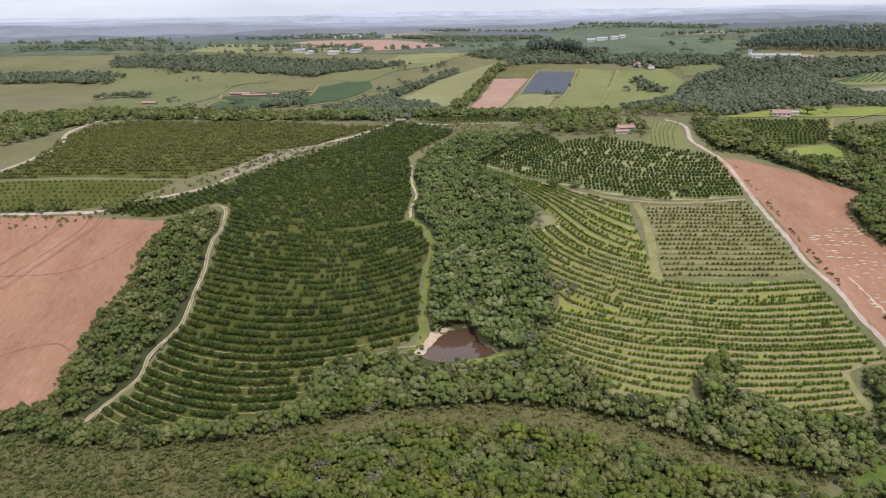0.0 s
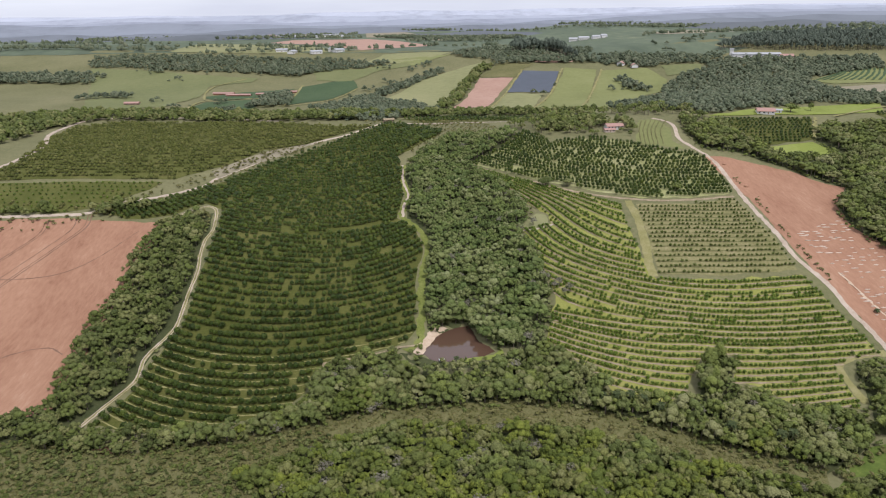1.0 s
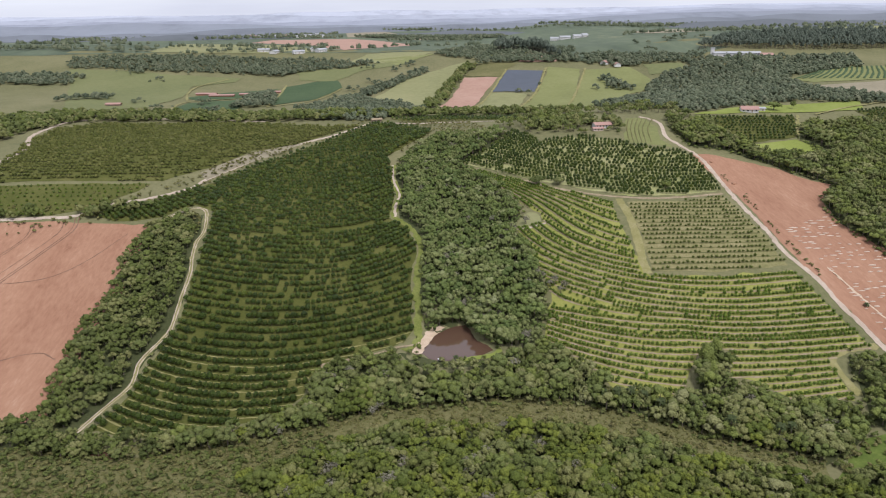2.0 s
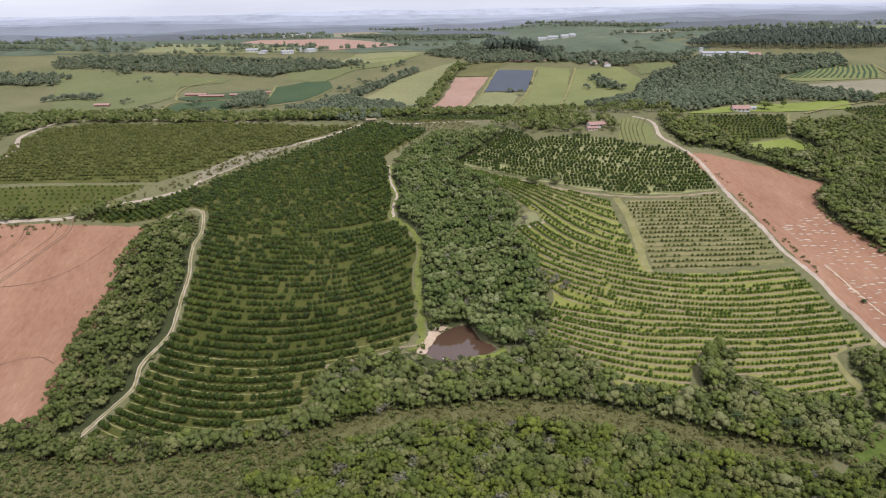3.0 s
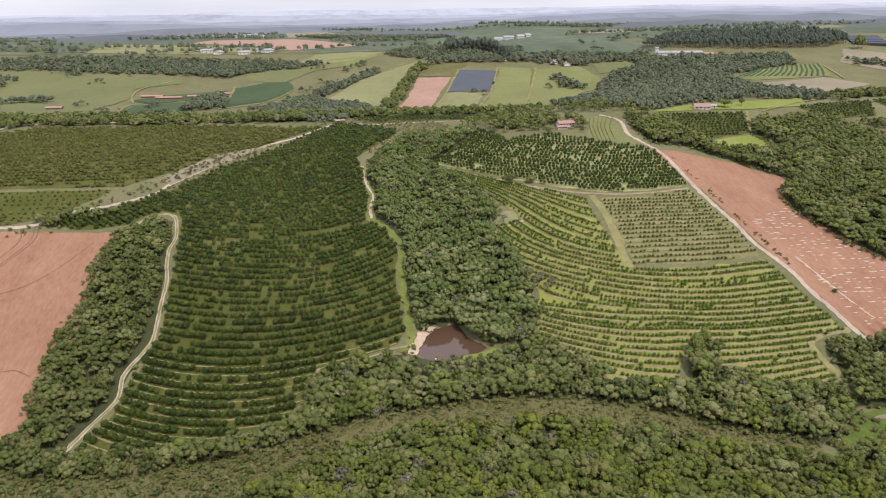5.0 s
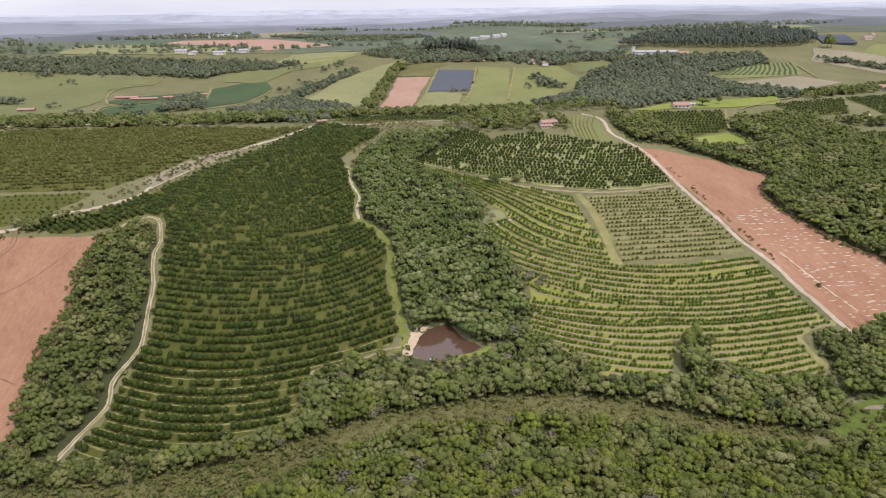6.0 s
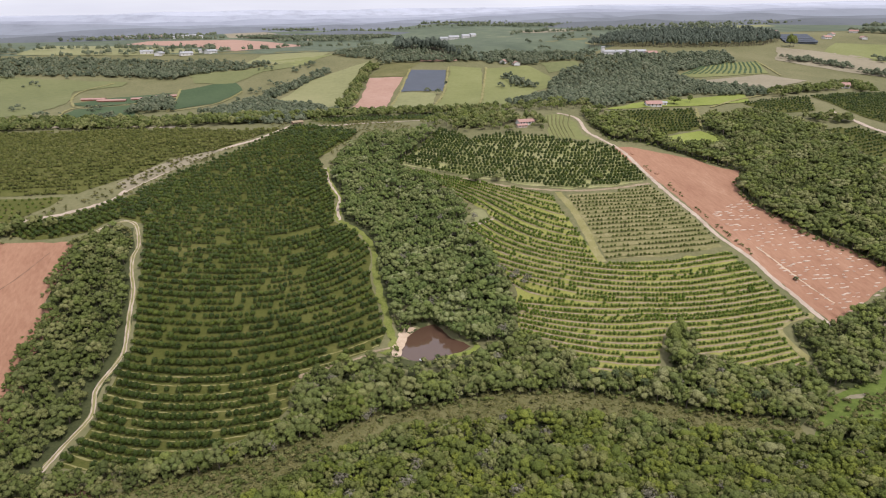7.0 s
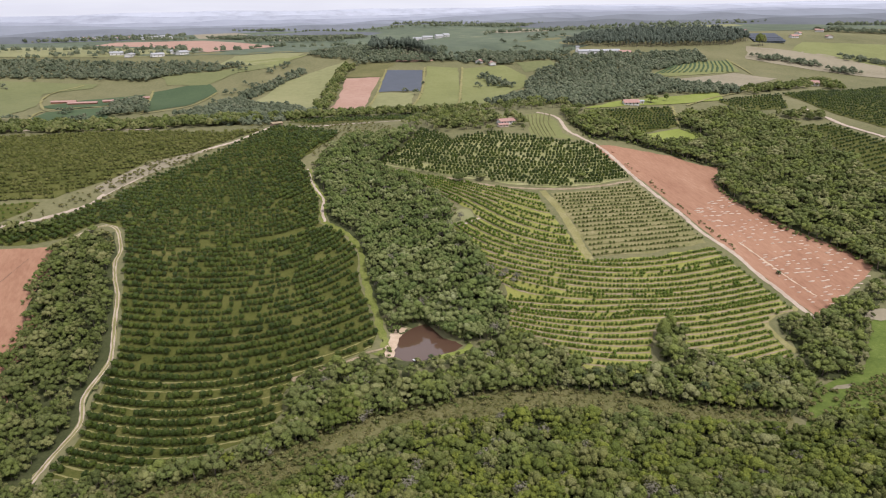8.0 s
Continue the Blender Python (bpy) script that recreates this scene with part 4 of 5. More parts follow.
west, west_rows = planted(ORCHARD_WEST, west_bend, np.arange(237.4, 640, 5.4), (-240, 10), 2.85, 11, 0.07, 0.2, 0.8, [(ROW_GAP, 1.2), (TRACK_WEST, 3.2)])
thin = np.array([noise.noise((x * 0.11, y * 0.11, 7.0)) + 0.003 * (x + 60) for x, y in west]) > np.where(west[:, 1] < 400, 0.58, 0.75)
west = west[~thin]
order = np.argsort(west[:, 1] + 0.002 * (west[:, 0] + 80) ** 2)
west = west[order]
standing("citrus_tree", west[:300], BIG, L_CITRUS, "rounded dark green citrus tree in a contour row", "citrus tree", "citrus rows of the western orchard", 21)
close = west[:, 1] < 335
rest = np.arange(len(west)) >= 300
grove("western_orchard_trees", west[rest & close], BIG, L_CITRUS, "dense rows of dark green citrus trees", "orchard", 22)
grove("upper_orchard_trees", west[rest & ~close], MID, L_CITRUS, "closed dark green citrus trees on the ridge", "orchard", 23)


def east_level(x, y):
    """Which row of the curved eastern planting passes a place."""
    low = y - 0.0073 * np.clip(112 - x, 0, None) ** 2
    k = rise(low, 282, 318)
    x, y = x * k + np.maximum(x, 112) * (1 - k), y * k + low * (1 - k)
    u, v = (x - 110) / 80, (y - 340) / 100
    h = 12.576 * v - 10.442 * v**2 + 0.427 * v**3 + 5.999 * v**4 + u * (4.668 - 2.574 * v - 0.2 * v**2 + 9.181 * v**3)
    return h + u**2 * (-7.131 + 0.29 * v + 7.673 * v**2) + u**3 * (0.677 + 3.287 * v) + 1.845 * u**4


def east_bend(x, c):
    ys = np.arange(228, 500, 0.5)
    return np.array([np.interp(c, np.maximum.accumulate(east_level(px, ys) + ys * 1e-6), ys) for px in x])


east, east_rows = planted(ORCHARD_EAST, east_bend, np.concatenate([np.arange(-20.1, -9.2, 0.97), np.arange(-8.9, -1.3, 0.82), np.arange(-0.9, 9, 0.64)]), (20, 205), 2.0, 31, 0.03, 0.12, 0.85, [(PATH_GRASS, 3.0)])
fill, _ = planted(ORCHARD_EAST, east_bend, np.arange(-19.6, 9, 0.41), (20, 205), 2.0, 33, 0.03, 0.12, 0.85, [(PATH_GRASS, 3.0)])
apart = np.array([np.min(np.abs(east[:, 1] - y) + 2.5 * np.abs(east[:, 0] - x)) for x, y in fill])
fill = fill[apart > 4.3]
keep = np.ones(len(fill), bool)
for i in range(len(fill)):
    if keep[i]:
        near = (np.abs(fill[:, 0] - fill[i, 0]) < 1.5) & (np.abs(fill[:, 1] - fill[i, 1]) < 3.2)
        keep[i + 1:] &= ~near[i + 1:]
east = np.concatenate([east, fill[keep]])
slope = (east_level(east[:, 0], east[:, 1] + 1) - east_level(east[:, 0], east[:, 1] - 1)) / 2
east = east[slope > 0.015]
grove("eastern_orchard_trees", east, SMALL, L_CITRUS_YOUNG, "contour rows of small young citrus trees", "orchard", 32, 0.95, 1.3)
banks = joined([ribbon(ln - (0, 1.25), 0.9, 0.2, 40 + i, 0.16, 0.1, 2) for i, ln in enumerate([r[(east_level(r[:, 0], r[:, 1] + 1) - east_level(r[:, 0], r[:, 1] - 1)) > 0.03] for r in east_rows]) if len(ln) > 3])
tagged(new("row_banks", shape("row_banks", banks[0], quads=banks[1], materials=[M_BERM], smooth=True)), "pale bare soil banks along the young rows", "soil bank", kind="stuff")
banks = joined([ribbon(ln - (0, 1.8), 0.65, 0.18, 90 + i, 0.2, 0.08, 2) for i, ln in enumerate(west_rows) if len(ln) > 3 and ln[:, 1].mean() < 312])
tagged(new("row_banks", shape("row_banks", banks[0], quads=banks[1], materials=[M_PATH], smooth=True)), "worn grass strips beside the dark citrus rows", "soil bank", kind="stuff")

young, young_rows = planted(ORCHARD_YOUNG, lambda x, c: c + 0.002 * (x - 142) ** 2, np.arange(326, 440, 5.2), (105, 196), 2.5, 41, 0.08, 0.3)
grove("sapling_block_trees", young, TINY, L_SAPLING, "sparse pale sapling rows on dry grass", "orchard", 42, 0.85, 1.25)
banks = joined([ribbon(ln, 1.3, 0.2, 140 + i, 0.2, 0.05, 2) for i, ln in enumerate(young_rows) if len(ln) > 3])
tagged(new("row_banks", shape("row_banks", banks[0], quads=banks[1], materials=[M_SCRUB], smooth=True)), "brownish weeded strips under the sapling rows", "soil bank", kind="stuff")
top, _ = planted(ORCHARD_TOP, lambda x, c: c - 0.25 * (x - 120) + 0.004 * (x - 130) ** 2, np.arange(390, 580, 4.8), (20, 200), 2.75, 51, 0.05, 0.3, 0.62)
grove("hilltop_orchard_trees", top, TALL, L_CITRUS, "dark citrus trees on pale hilltop grass", "orchard", 52, 0.85, 1.15)
nw, _ = planted(ORCHARD_NORTHWEST, lambda x, c: c + 0.0006 * (x + 250) ** 2, np.arange(470, 730, 6.4), (-425, -50), 3.3, 61, 0.1, 0.4, 0.5)
grove("northwest_orchard_trees", nw, FARC, L_OLIVE, "far hillside orchard of olive green trees", "orchard", 62, 0.6, 0.95)
sp, _ = planted(ORCHARD_SAPLING, lambda x, c: c + 0 * x, np.arange(452, 498, 6.0), (-425, -195), 4.4, 71, 0.1, 0.3)
grove("small_block_trees", sp, TINY, L_CITRUS_YOUNG, "small block of young trees in straight rows", "orchard", 72, 0.9, 1.3)
CREST = [(-32, 638), (-4, 648), (46, 675), (74, 677), (120, 650), (105, 600), (66, 632), (34, 630), (-8, 616)]
drape("orchard_floor_crest", CREST, M_ORCHARD_DIM, 0.2, 8, "grass under the crest orchard", "orchard grass")
for nm, poly, sd, s in (("crest_orchard_trees", CREST, 89, 5.0), ("far_plantation_trees", ORCHARD_FAREAST, 81, 5.4), ("sloping_plantation_trees", ORCHARD_FARSLOPE, 83, 6.0), ("small_plantation_trees", ORCHARD_FARSMALL, 85, 6.0), ("broad_hillside_trees", ORCHARD_FARHILL, 87, 5.5)):
    p = np.array(poly)
    f, _ = planted(poly, lambda x, c: c + 0.12 * (x - p[:, 0].mean()), np.arange(p[:, 1].min() - 30, p[:, 1].max() + 30, s), (p[:, 0].min(), p[:, 0].max()), 3.6, sd, 0.06, 0.2)
    grove(nm, f, PLOT, L_CITRUS, "rows of dark green trees on a far slope", "orchard", sd + 1, 0.8, 1.1)

# ---- woods ----
WOODY = [tree_shape(200 + i, (2.2, 2.6, 3.0, 3.6, 4.2, 2.6, 2.0, 3.2)[i], (6.0, 7.2, 7.0, 8.0, 8.8, 8.6, 5.4, 6.4)[i], 95 + 12 * i, 0.6, lobes=(5, 6, 7, 8, 9, 6, 4, 7)[i], foot=0.1, spread=0.74, lump=(0.22, 0.48), swell=0.34, bumps=13) for i in range(8)]
FRONTY = [tree_shape(220 + i, (1.6, 2.0, 2.5, 3.1, 3.8, 2.0, 2.7, 1.8)[i], (4.6, 5.4, 5.4, 6.4, 7.0, 6.6, 5.0, 4.2)[i], 110 + 14 * i, 0.46, lobes=(5, 6, 7, 8, 9, 6, 7, 4)[i], foot=0.08, spread=0.74, lump=(0.22, 0.48), swell=0.34, bumps=13) for i in range(8)]
MIDW = [tree_shape(230 + i, (2.2, 2.6, 3.0, 3.6, 4.2, 2.6)[i], (6.0, 7.2, 7.0, 8.0, 8.8, 8.0)[i], 70, 0.6, lobes=(6, 7, 9, 10, 12, 7)[i], foot=0.1, spread=0.74, lump=(0.22, 0.44), swell=0.3, level=1) for i in range(6)]
FARW = [tree_shape(240 + i, (3.0, 3.8, 4.6, 3.4, 5.2, 2.8)[i], 8.5, 80, 0.7, lobes=(6, 8, 10, 7, 11, 6)[i], foot=0.15, level=1, spread=0.72, lump=(0.3, 0.46), swell=0.3) for i in range(6)]
BLOCK = [tree_shape(260 + i, 4.6, 9.0, 14, 1.8, lobes=4, foot=0.1, trunk=False, level=1, bumps=5) for i in range(5)]
BUSH = [tree_shape(280 + i, 1.2, 1.7, 24, 0.5, lobes=2, foot=0.0, trunk=False, level=1, bumps=5) for i in range(6)]
TUFT = [tree_shape(290 + i, 1.1, 0.6, 12, 0.6, lobes=1, foot=0.0, trunk=False, level=1, bumps=6, swell=0.35) for i in range(4)]
TWIGGY = [tree_shape(295 + i, 2.4, 5.5, 150, 0.45, lobes=6, foot=0.25, core=0.5, level=1, fine=True) for i in range(3)]
MARSH_WEST = [(-240, 205), (-185, 249), (-153, 255), (-127, 243), (-85, 242), (-54, 249), (-38, 232), (-62, 216), (-76, 196), (-170, 185)]


def skirt(outline, seed, gap=1.7, deep=2.2, holes=()):
    """Places for undergrowth along the edge of a wood."""
    rng = np.random.default_rng(seed)
    ln = smooth_line(list(outline) + [outline[0]], gap)
    at = ln + rng.uniform(-deep, deep, ln.shape)
    ok = rng.random(len(at)) > 0.15
    for h, d in holes:
        ok &= off_line(h, at[:, 0], at[:, 1]) > d
    return at[ok]


ROADS = [(ROAD_EAST, 3.2), (TRACK_WEST, 3.2), (TRACK_EASTLOW, 2.6), (PATH_GULLY, 3.2)]
front = scattered(WOOD_FRONT, 3.35, 301, edge=0.3, thin=0.06)
pick = np.nonzero((front[:, 0] > -30) & (front[:, 0] < 100) & (front[:, 1] > 170))[0][:260]
standing("forest_tree", front[pick], FRONTY, L_FRONT, "leafy native forest tree with a yellow-green crown", "tree", "forest trees of the near slope", 302, 0.7, 1.3)
mask = np.ones(len(front), bool)
mask[pick] = False
tone = np.array([noise.noise((x * 0.05, y * 0.05, 4.0)) for x, y in front]) > 0.12
grove("near_slope_wood", front[mask & ~tone], FRONTY, L_FRONT, "dense yellow-green native wood on the near slope", "woodland", 303, 0.7, 1.3)
grove("near_slope_wood", front[mask & tone], FRONTY, L_WOOD, "darker green stand within the near wood", "woodland", 304, 0.7, 1.3)
south = scattered(WOOD_SOUTH, 3.6, 311, [(POND, 13.0), (TRACK_EASTLOW, 3.0)], edge=0.6)
tone = np.array([noise.noise((x * 0.04, y * 0.04, 9.0)) for x, y in south]) > 0.38
grove("valley_wood", south[~tone], WOODY, L_WOOD, "dense mixed green wood along the valley", "woodland", 312, 0.6, 1.2)
grove("valley_wood", south[tone], WOODY, L_FRONT, "lighter yellow-green trees of the valley wood", "woodland", 313, 0.6, 1.1)
gully = scattered(WOOD_GULLY, 3.9, 321, [(POND, 1.6), (PATH_GULLY, 3.6)], 0.34, edge=0.6)
bank = smooth_line([(-1, 325), (6, 329.5), (13, 331), (18, 325), (20.5, 315), (23, 307), (28, 302.5), (32, 298)], 2.6)
bank = np.concatenate([bank, bank + (3.2, 2.6)])
hang = smooth_line([(0, 324.5), (6, 326.5), (12.5, 327.8), (15.5, 321), (18.3, 310), (20.5, 305.5), (25, 300.5)], 1.7)
gully = np.concatenate([gully, hang + np.random.default_rng(324).normal(0, 0.4, hang.shape), bank + np.random.default_rng(323).normal(0, 0.6, bank.shape)])
upper = gully[:, 1] > 385
grove("gully_wood", gully[~upper], WOODY, L_GULLY, "dense mixed green wood filling the gully", "woodland", 322, 0.65, 1.2)
grove("gully_wood", gully[upper], MIDW, L_GULLY, "dense mixed green wood in the upper gully", "woodland", 325, 0.65, 1.2)
grove("western_wood", scattered(WOOD_WEST, 4.0, 331, [(TRACK_WEST, 4.0), ([(-172, 446), (-148, 447), (-144, 428)], 7.0)], edge=2.4), WOODY, L_DARKWOOD, "dark green wood between track and red field", "woodland", 332, 0.6, 1.1)
grove("low_eastern_wood", scattered(WOOD_EASTLOW, 4.2, 341, ROADS, edge=0.6), WOODY, L_WOOD, "dark green wood below the red field", "woodland", 342, 0.65, 1.15)
grove("eastern_wood", scattered(WOOD_EAST, 5.2, 351, ROADS + [(LAWN, 7.0), (ORCHARD_FARSLOPE, 9.0)], edge=0.8), FARW, L_WOOD, "broad dark green wood beyond the red field", "woodland", 352, 0.65, 1.25)
ROADSIDE = [(197, 566), (194, 538), (198, 516), (207, 511), (203, 540), (214, 570), (230, 584), (205, 586)]
BEHIND = [(166, 592), (196, 588), (226, 596), (212, 636), (172, 652), (128, 646), (118, 628)]
grove("roadside_wood", np.concatenate([scattered(ROADSIDE, 4.6, 357, ROADS), scattered(BEHIND, 6.5, 358, ROADS, thin=0.2)]), MIDW, L_WOOD, "dark leafy trees beside the crest road", "woodland", 359, 0.65, 1.1)
WOOD_CREST = [(60, 584), (100, 636), (139, 591), (162, 554), (151, 532), (120, 533), (101, 548), (74, 552)]
grove("crest_wood", scattered(WOOD_CREST, 6.2, 355, [(ROAD_CREST, 4.0), ([(128, 544), (148, 547)], 10.0)], thin=0.3), MIDW, L_WOOD, "loose dark trees along the crest", "woodland", 356, 0.6, 1.2)
edges = np.concatenate([skirt(w, 370 + i, holes=ROADS + [(POND, 1.0)]) for i, w in enumerate((WOOD_WEST, WOOD_SOUTH, WOOD_GULLY, WOOD_FRONT, WOOD_EASTLOW, WOOD_EAST))])
WOOD_CORNER = [(-178, 250), (-171, 256), (-155, 259), (-128, 258), (-112, 250), (-112, 244), (-137, 240), (-160, 245)]
grove("corner_wood", scattered(WOOD_CORNER, 3.8, 335, [(TRACK_WEST, 2.5)]), WOODY, L_DARKWOOD, "dark trees below the orchard corner", "woodland", 336, 0.55, 0.95)
shore = smooth_line([(1.5, 324), (7, 328), (13.5, 329), (17.5, 320), (20, 308), (26.5, 300.5)], 1.3)
edges = np.concatenate([edges, shore + np.random.default_rng(392).normal(0, 0.5, shore.shape), shore + (1.8, 1.2)])
edges = np.concatenate([edges, skirt(POND[9:] + POND[:1], 390, 1.6, 3.5, [(POND, 4.0)]), skirt([(-14, 289), (-4, 283), (6, 281), (16, 282), (24, 286), (16, 280), (2, 278), (-10, 282)], 391, 1.5, 2.5, [(POND, 5.0)])])
edges = edges[~inside(POND, edges[:, 0], edges[:, 1]) & ~inside(ORCHARD_EAST, edges[:, 0], edges[:, 1]) & ~inside(ORCHARD_WEST, edges[:, 0], edges[:, 1])]
grove("wood_edge_bushes", edges, BUSH, L_WOOD, "leafy undergrowth along the edges of the woods", "undergrowth", 380, 0.6, 1.5, 0.1)
WIDE = [(x, y + 7.5) for x, y in SCRUB[:11]] + [(x, y - 1.5) for x, y in SCRUB[11:]]
marsh = np.concatenate([scattered(WIDE, 1.6, 361, thin=0.1), scattered(MARSH_WEST, 2.0, 362, thin=0.1)])
grove("marsh_tussocks", marsh, TUFT, L_SCRUB, "brown-green marsh tussocks on the valley floor", "marsh grass", 363, 0.35, 1.0, 0.1)
bushes = np.concatenate([scattered(WIDE, 4.6, 364, thin=0.35), scattered(DRY_PATCH, 4.0, 367, thin=0.3), scattered(MARSH_WEST, 4.2, 365, thin=0.3)])
ridge = smooth_line(ROAD_RIDGE, 2.2)
rng = np.random.default_rng(386)
ridge = np.concatenate([ridge + rng.normal(0, 8.5, ridge.shape) for _ in range(4)])
ridge = ridge[(off_line(ROAD_RIDGE, ridge[:, 0], ridge[:, 1]) > 3.2) & ~inside(ORCHARD_WEST, ridge[:, 0], ridge[:, 1])]
grove("ridge_scrub", ridge, BUSH, L_SCRUB, "brownish scrub along the ridge road", "scrub", 387, 0.5, 1.5)
SADDLE = [(-26, 619), (33, 630), (52, 573), (0, 540), (-15, 511), (-22, 543), (1, 580)]
bushes = np.concatenate([bushes, scattered([(-176, 439), (-165, 448), (-150, 447), (-146, 428), (-146, 405), (-154, 408), (-158, 430)], 2.6, 389, ROADS, thin=0.25)])
bushes = np.concatenate([bushes, scattered(SADDLE, 3.6, 388, ROADS, thin=0.3)])
bushes = np.concatenate([bushes, scattered([(128.8, 193.8), (146.3, 196.8), (165, 209), (180, 212), (196, 205), (195.8, 186.0)], 3.2, 368, thin=0.3)])
bushes = np.concatenate([bushes, skirt([(142.2, 207.5), (153.9, 213), (164, 212.5), (157.7, 206.2), (144.8, 198.6), (135.0, 197.4)], 393, 1.2, 2.0), scattered([(170, 214), (196, 219), (240, 205), (196, 190), (160, 204)], 2.8, 394, thin=0.2)])
grove("dark_scrub", scattered(MARSH_WEST, 2.7, 369, thin=0.25), BUSH, L_DARKWOOD, "dark leafy scrub beside the western marsh", "scrub", 385, 0.6, 1.5)
grove("marsh_scrub", bushes, BUSH, L_SCRUB, "low olive scrub in the marsh", "scrub", 366, 0.5, 1.3)
bare = [(58, 337), (56, 347), (-2, 507), (16, 324), (19, 314), (15, 408), (-6, 400), (52, 279), (109, 231), (57, 409), (-54, 280), (146, 224), (152, 228), (139, 232), (62, 330), (33, 520)]
bare += [tuple(p) for p in scattered(WOOD_FRONT, 17, 382, thin=0.3)] + [tuple(p) for p in scattered(WOOD_SOUTH, 16, 383, [(POND, 11)], thin=0.3)] + [tuple(p) for p in scattered(WOOD_GULLY, 19, 384, thin=0.3)]
grove("bare_grey_trees", bare + [(x + 2.5, y + 1.5) for x, y in bare[::2]], TWIGGY, L_GREY, "grey half-bare trees among the green wood", "bare tree", 381, 0.7, 1.15)

# ---- far woods and hedges, far leaves tinted for haze ----
FARHEDGES = [
    ([(9, 747), (34, 849), (58, 918), (76, 957)], 14, "dark hedgerow between pastures"),
    ([(228, 863), (235, 830), (242, 811)], 16, "small grove beside a pasture"),
    ([(632, 859), (657, 844), (685, 811)], 20, "line of dark round trees on the hillside"),
    ([(768, 838), (787, 818), (800, 803)], 20, "dark trees beside the hill farm"),
    ([(692, 778), (711, 769)], 24, "clump of round trees in the tan field"),
    ([(240, 985), (270, 972), (285, 924)], 30, "dark trees round the far fields"),
    ([(92, 969), (140, 973), (211, 971)], 24, "dark tree line above the far fields"),
    ([(-197, 804), (-189, 874), (-174, 815)], 26, "clump of trees beside the dark crops"),
    ([(444, 633), (528, 671), (602, 709), (574, 654)], 22, "trees round the far red-roofed house"),
    ([(407, 539), (417, 529), (424, 517)], 18, "dark trees beside the far road"),
    ([(90, 553), (103, 580), (113, 566)], 20, "tall trees beside the farmhouse"),
    ([(115, 572), (134, 569)], 20, "garden trees beside the farmhouse"),
    ([(150, 563), (153, 551), (146, 540)], 8, "garden trees behind the farmhouse"),
    ([(-393, 609), (-392, 663), (-378, 709)], 50, "dark wood beyond the far road"),
    ([(-224, 451), (-210, 454), (-200, 459)], 14, "dark tree clump at the road fork"),
    ([(-298, 447), (-276, 449), (-254, 450)], 5, "low hedge along the red field"),
    ([(-460, 690), (-360, 735), (-288, 748), (-239, 744), (-186, 724), (-117, 677), (-58, 662)], 42, "dark tree belt behind the ridge"),
    ([(-34, 659), (-2, 670), (51, 702), (99, 687), (135, 654)], 30, "tree belt behind the crest orchard"),
    ([(-265, 1048), (-214, 1036), (-179, 1021)], 40, "far dark wood beside a pasture"),
    ([(-700, 1000), (-560, 1010), (-480, 1000)], 50, "far dark wood in the western plain"),
    ([(-100, 1720), (60, 1650), (200, 1660)], 60, "far dark wood behind pale fields"),
    ([(-420, 860), (-390, 880), (-370, 870)], 16, "small grove in the western pasture"),
    ([(900, 1050), (1000, 1000), (1120, 980)], 20, "far tree line beside the hill farm"),
]
for i, (line, wide, lab) in enumerate(FARHEDGES):
    rng = np.random.default_rng(400 + i)
    ln = smooth_line(line, 4.0)
    pts = np.concatenate([ln + rng.uniform(-wide / 2, wide / 2, ln.shape) for _ in range(max(1, int(wide / 4.5)))])
    grove("hedgerow", pts, BLOCK, L_DARKWOOD if line[0][1] < 760 else L_FAR_HAZED, lab, "hedgerow", 430 + i, 0.5, 1.0)

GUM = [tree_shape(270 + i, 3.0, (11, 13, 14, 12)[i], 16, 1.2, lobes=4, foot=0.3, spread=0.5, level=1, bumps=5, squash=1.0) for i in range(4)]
grove("gum_plantation", scattered(WOOD_FAR_B, 6.0, 461), GUM, L_GUM_HAZED, "tall dark gum plantation on the far hill", "plantation", 471, 0.85, 1.1)
grove("gum_clump", scattered(GUM_CLUMP, 5.0, 462), GUM, L_GUM_HAZED, "dark clump of tall gum trees on a far rise", "trees", 472, 1.2, 1.6)
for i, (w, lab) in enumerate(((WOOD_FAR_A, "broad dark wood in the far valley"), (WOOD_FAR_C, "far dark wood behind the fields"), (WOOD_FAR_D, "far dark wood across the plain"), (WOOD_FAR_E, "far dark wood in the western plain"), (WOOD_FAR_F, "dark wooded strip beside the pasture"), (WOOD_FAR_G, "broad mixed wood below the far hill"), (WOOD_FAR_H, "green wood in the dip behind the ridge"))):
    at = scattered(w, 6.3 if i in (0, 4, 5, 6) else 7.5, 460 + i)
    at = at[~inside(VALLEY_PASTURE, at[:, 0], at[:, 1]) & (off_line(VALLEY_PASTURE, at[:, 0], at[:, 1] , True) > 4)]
    grove("far_wood", at, BLOCK, L_FAR_HAZED, lab, "woodland", 470 + i, 0.6, 1.0, 1.5)

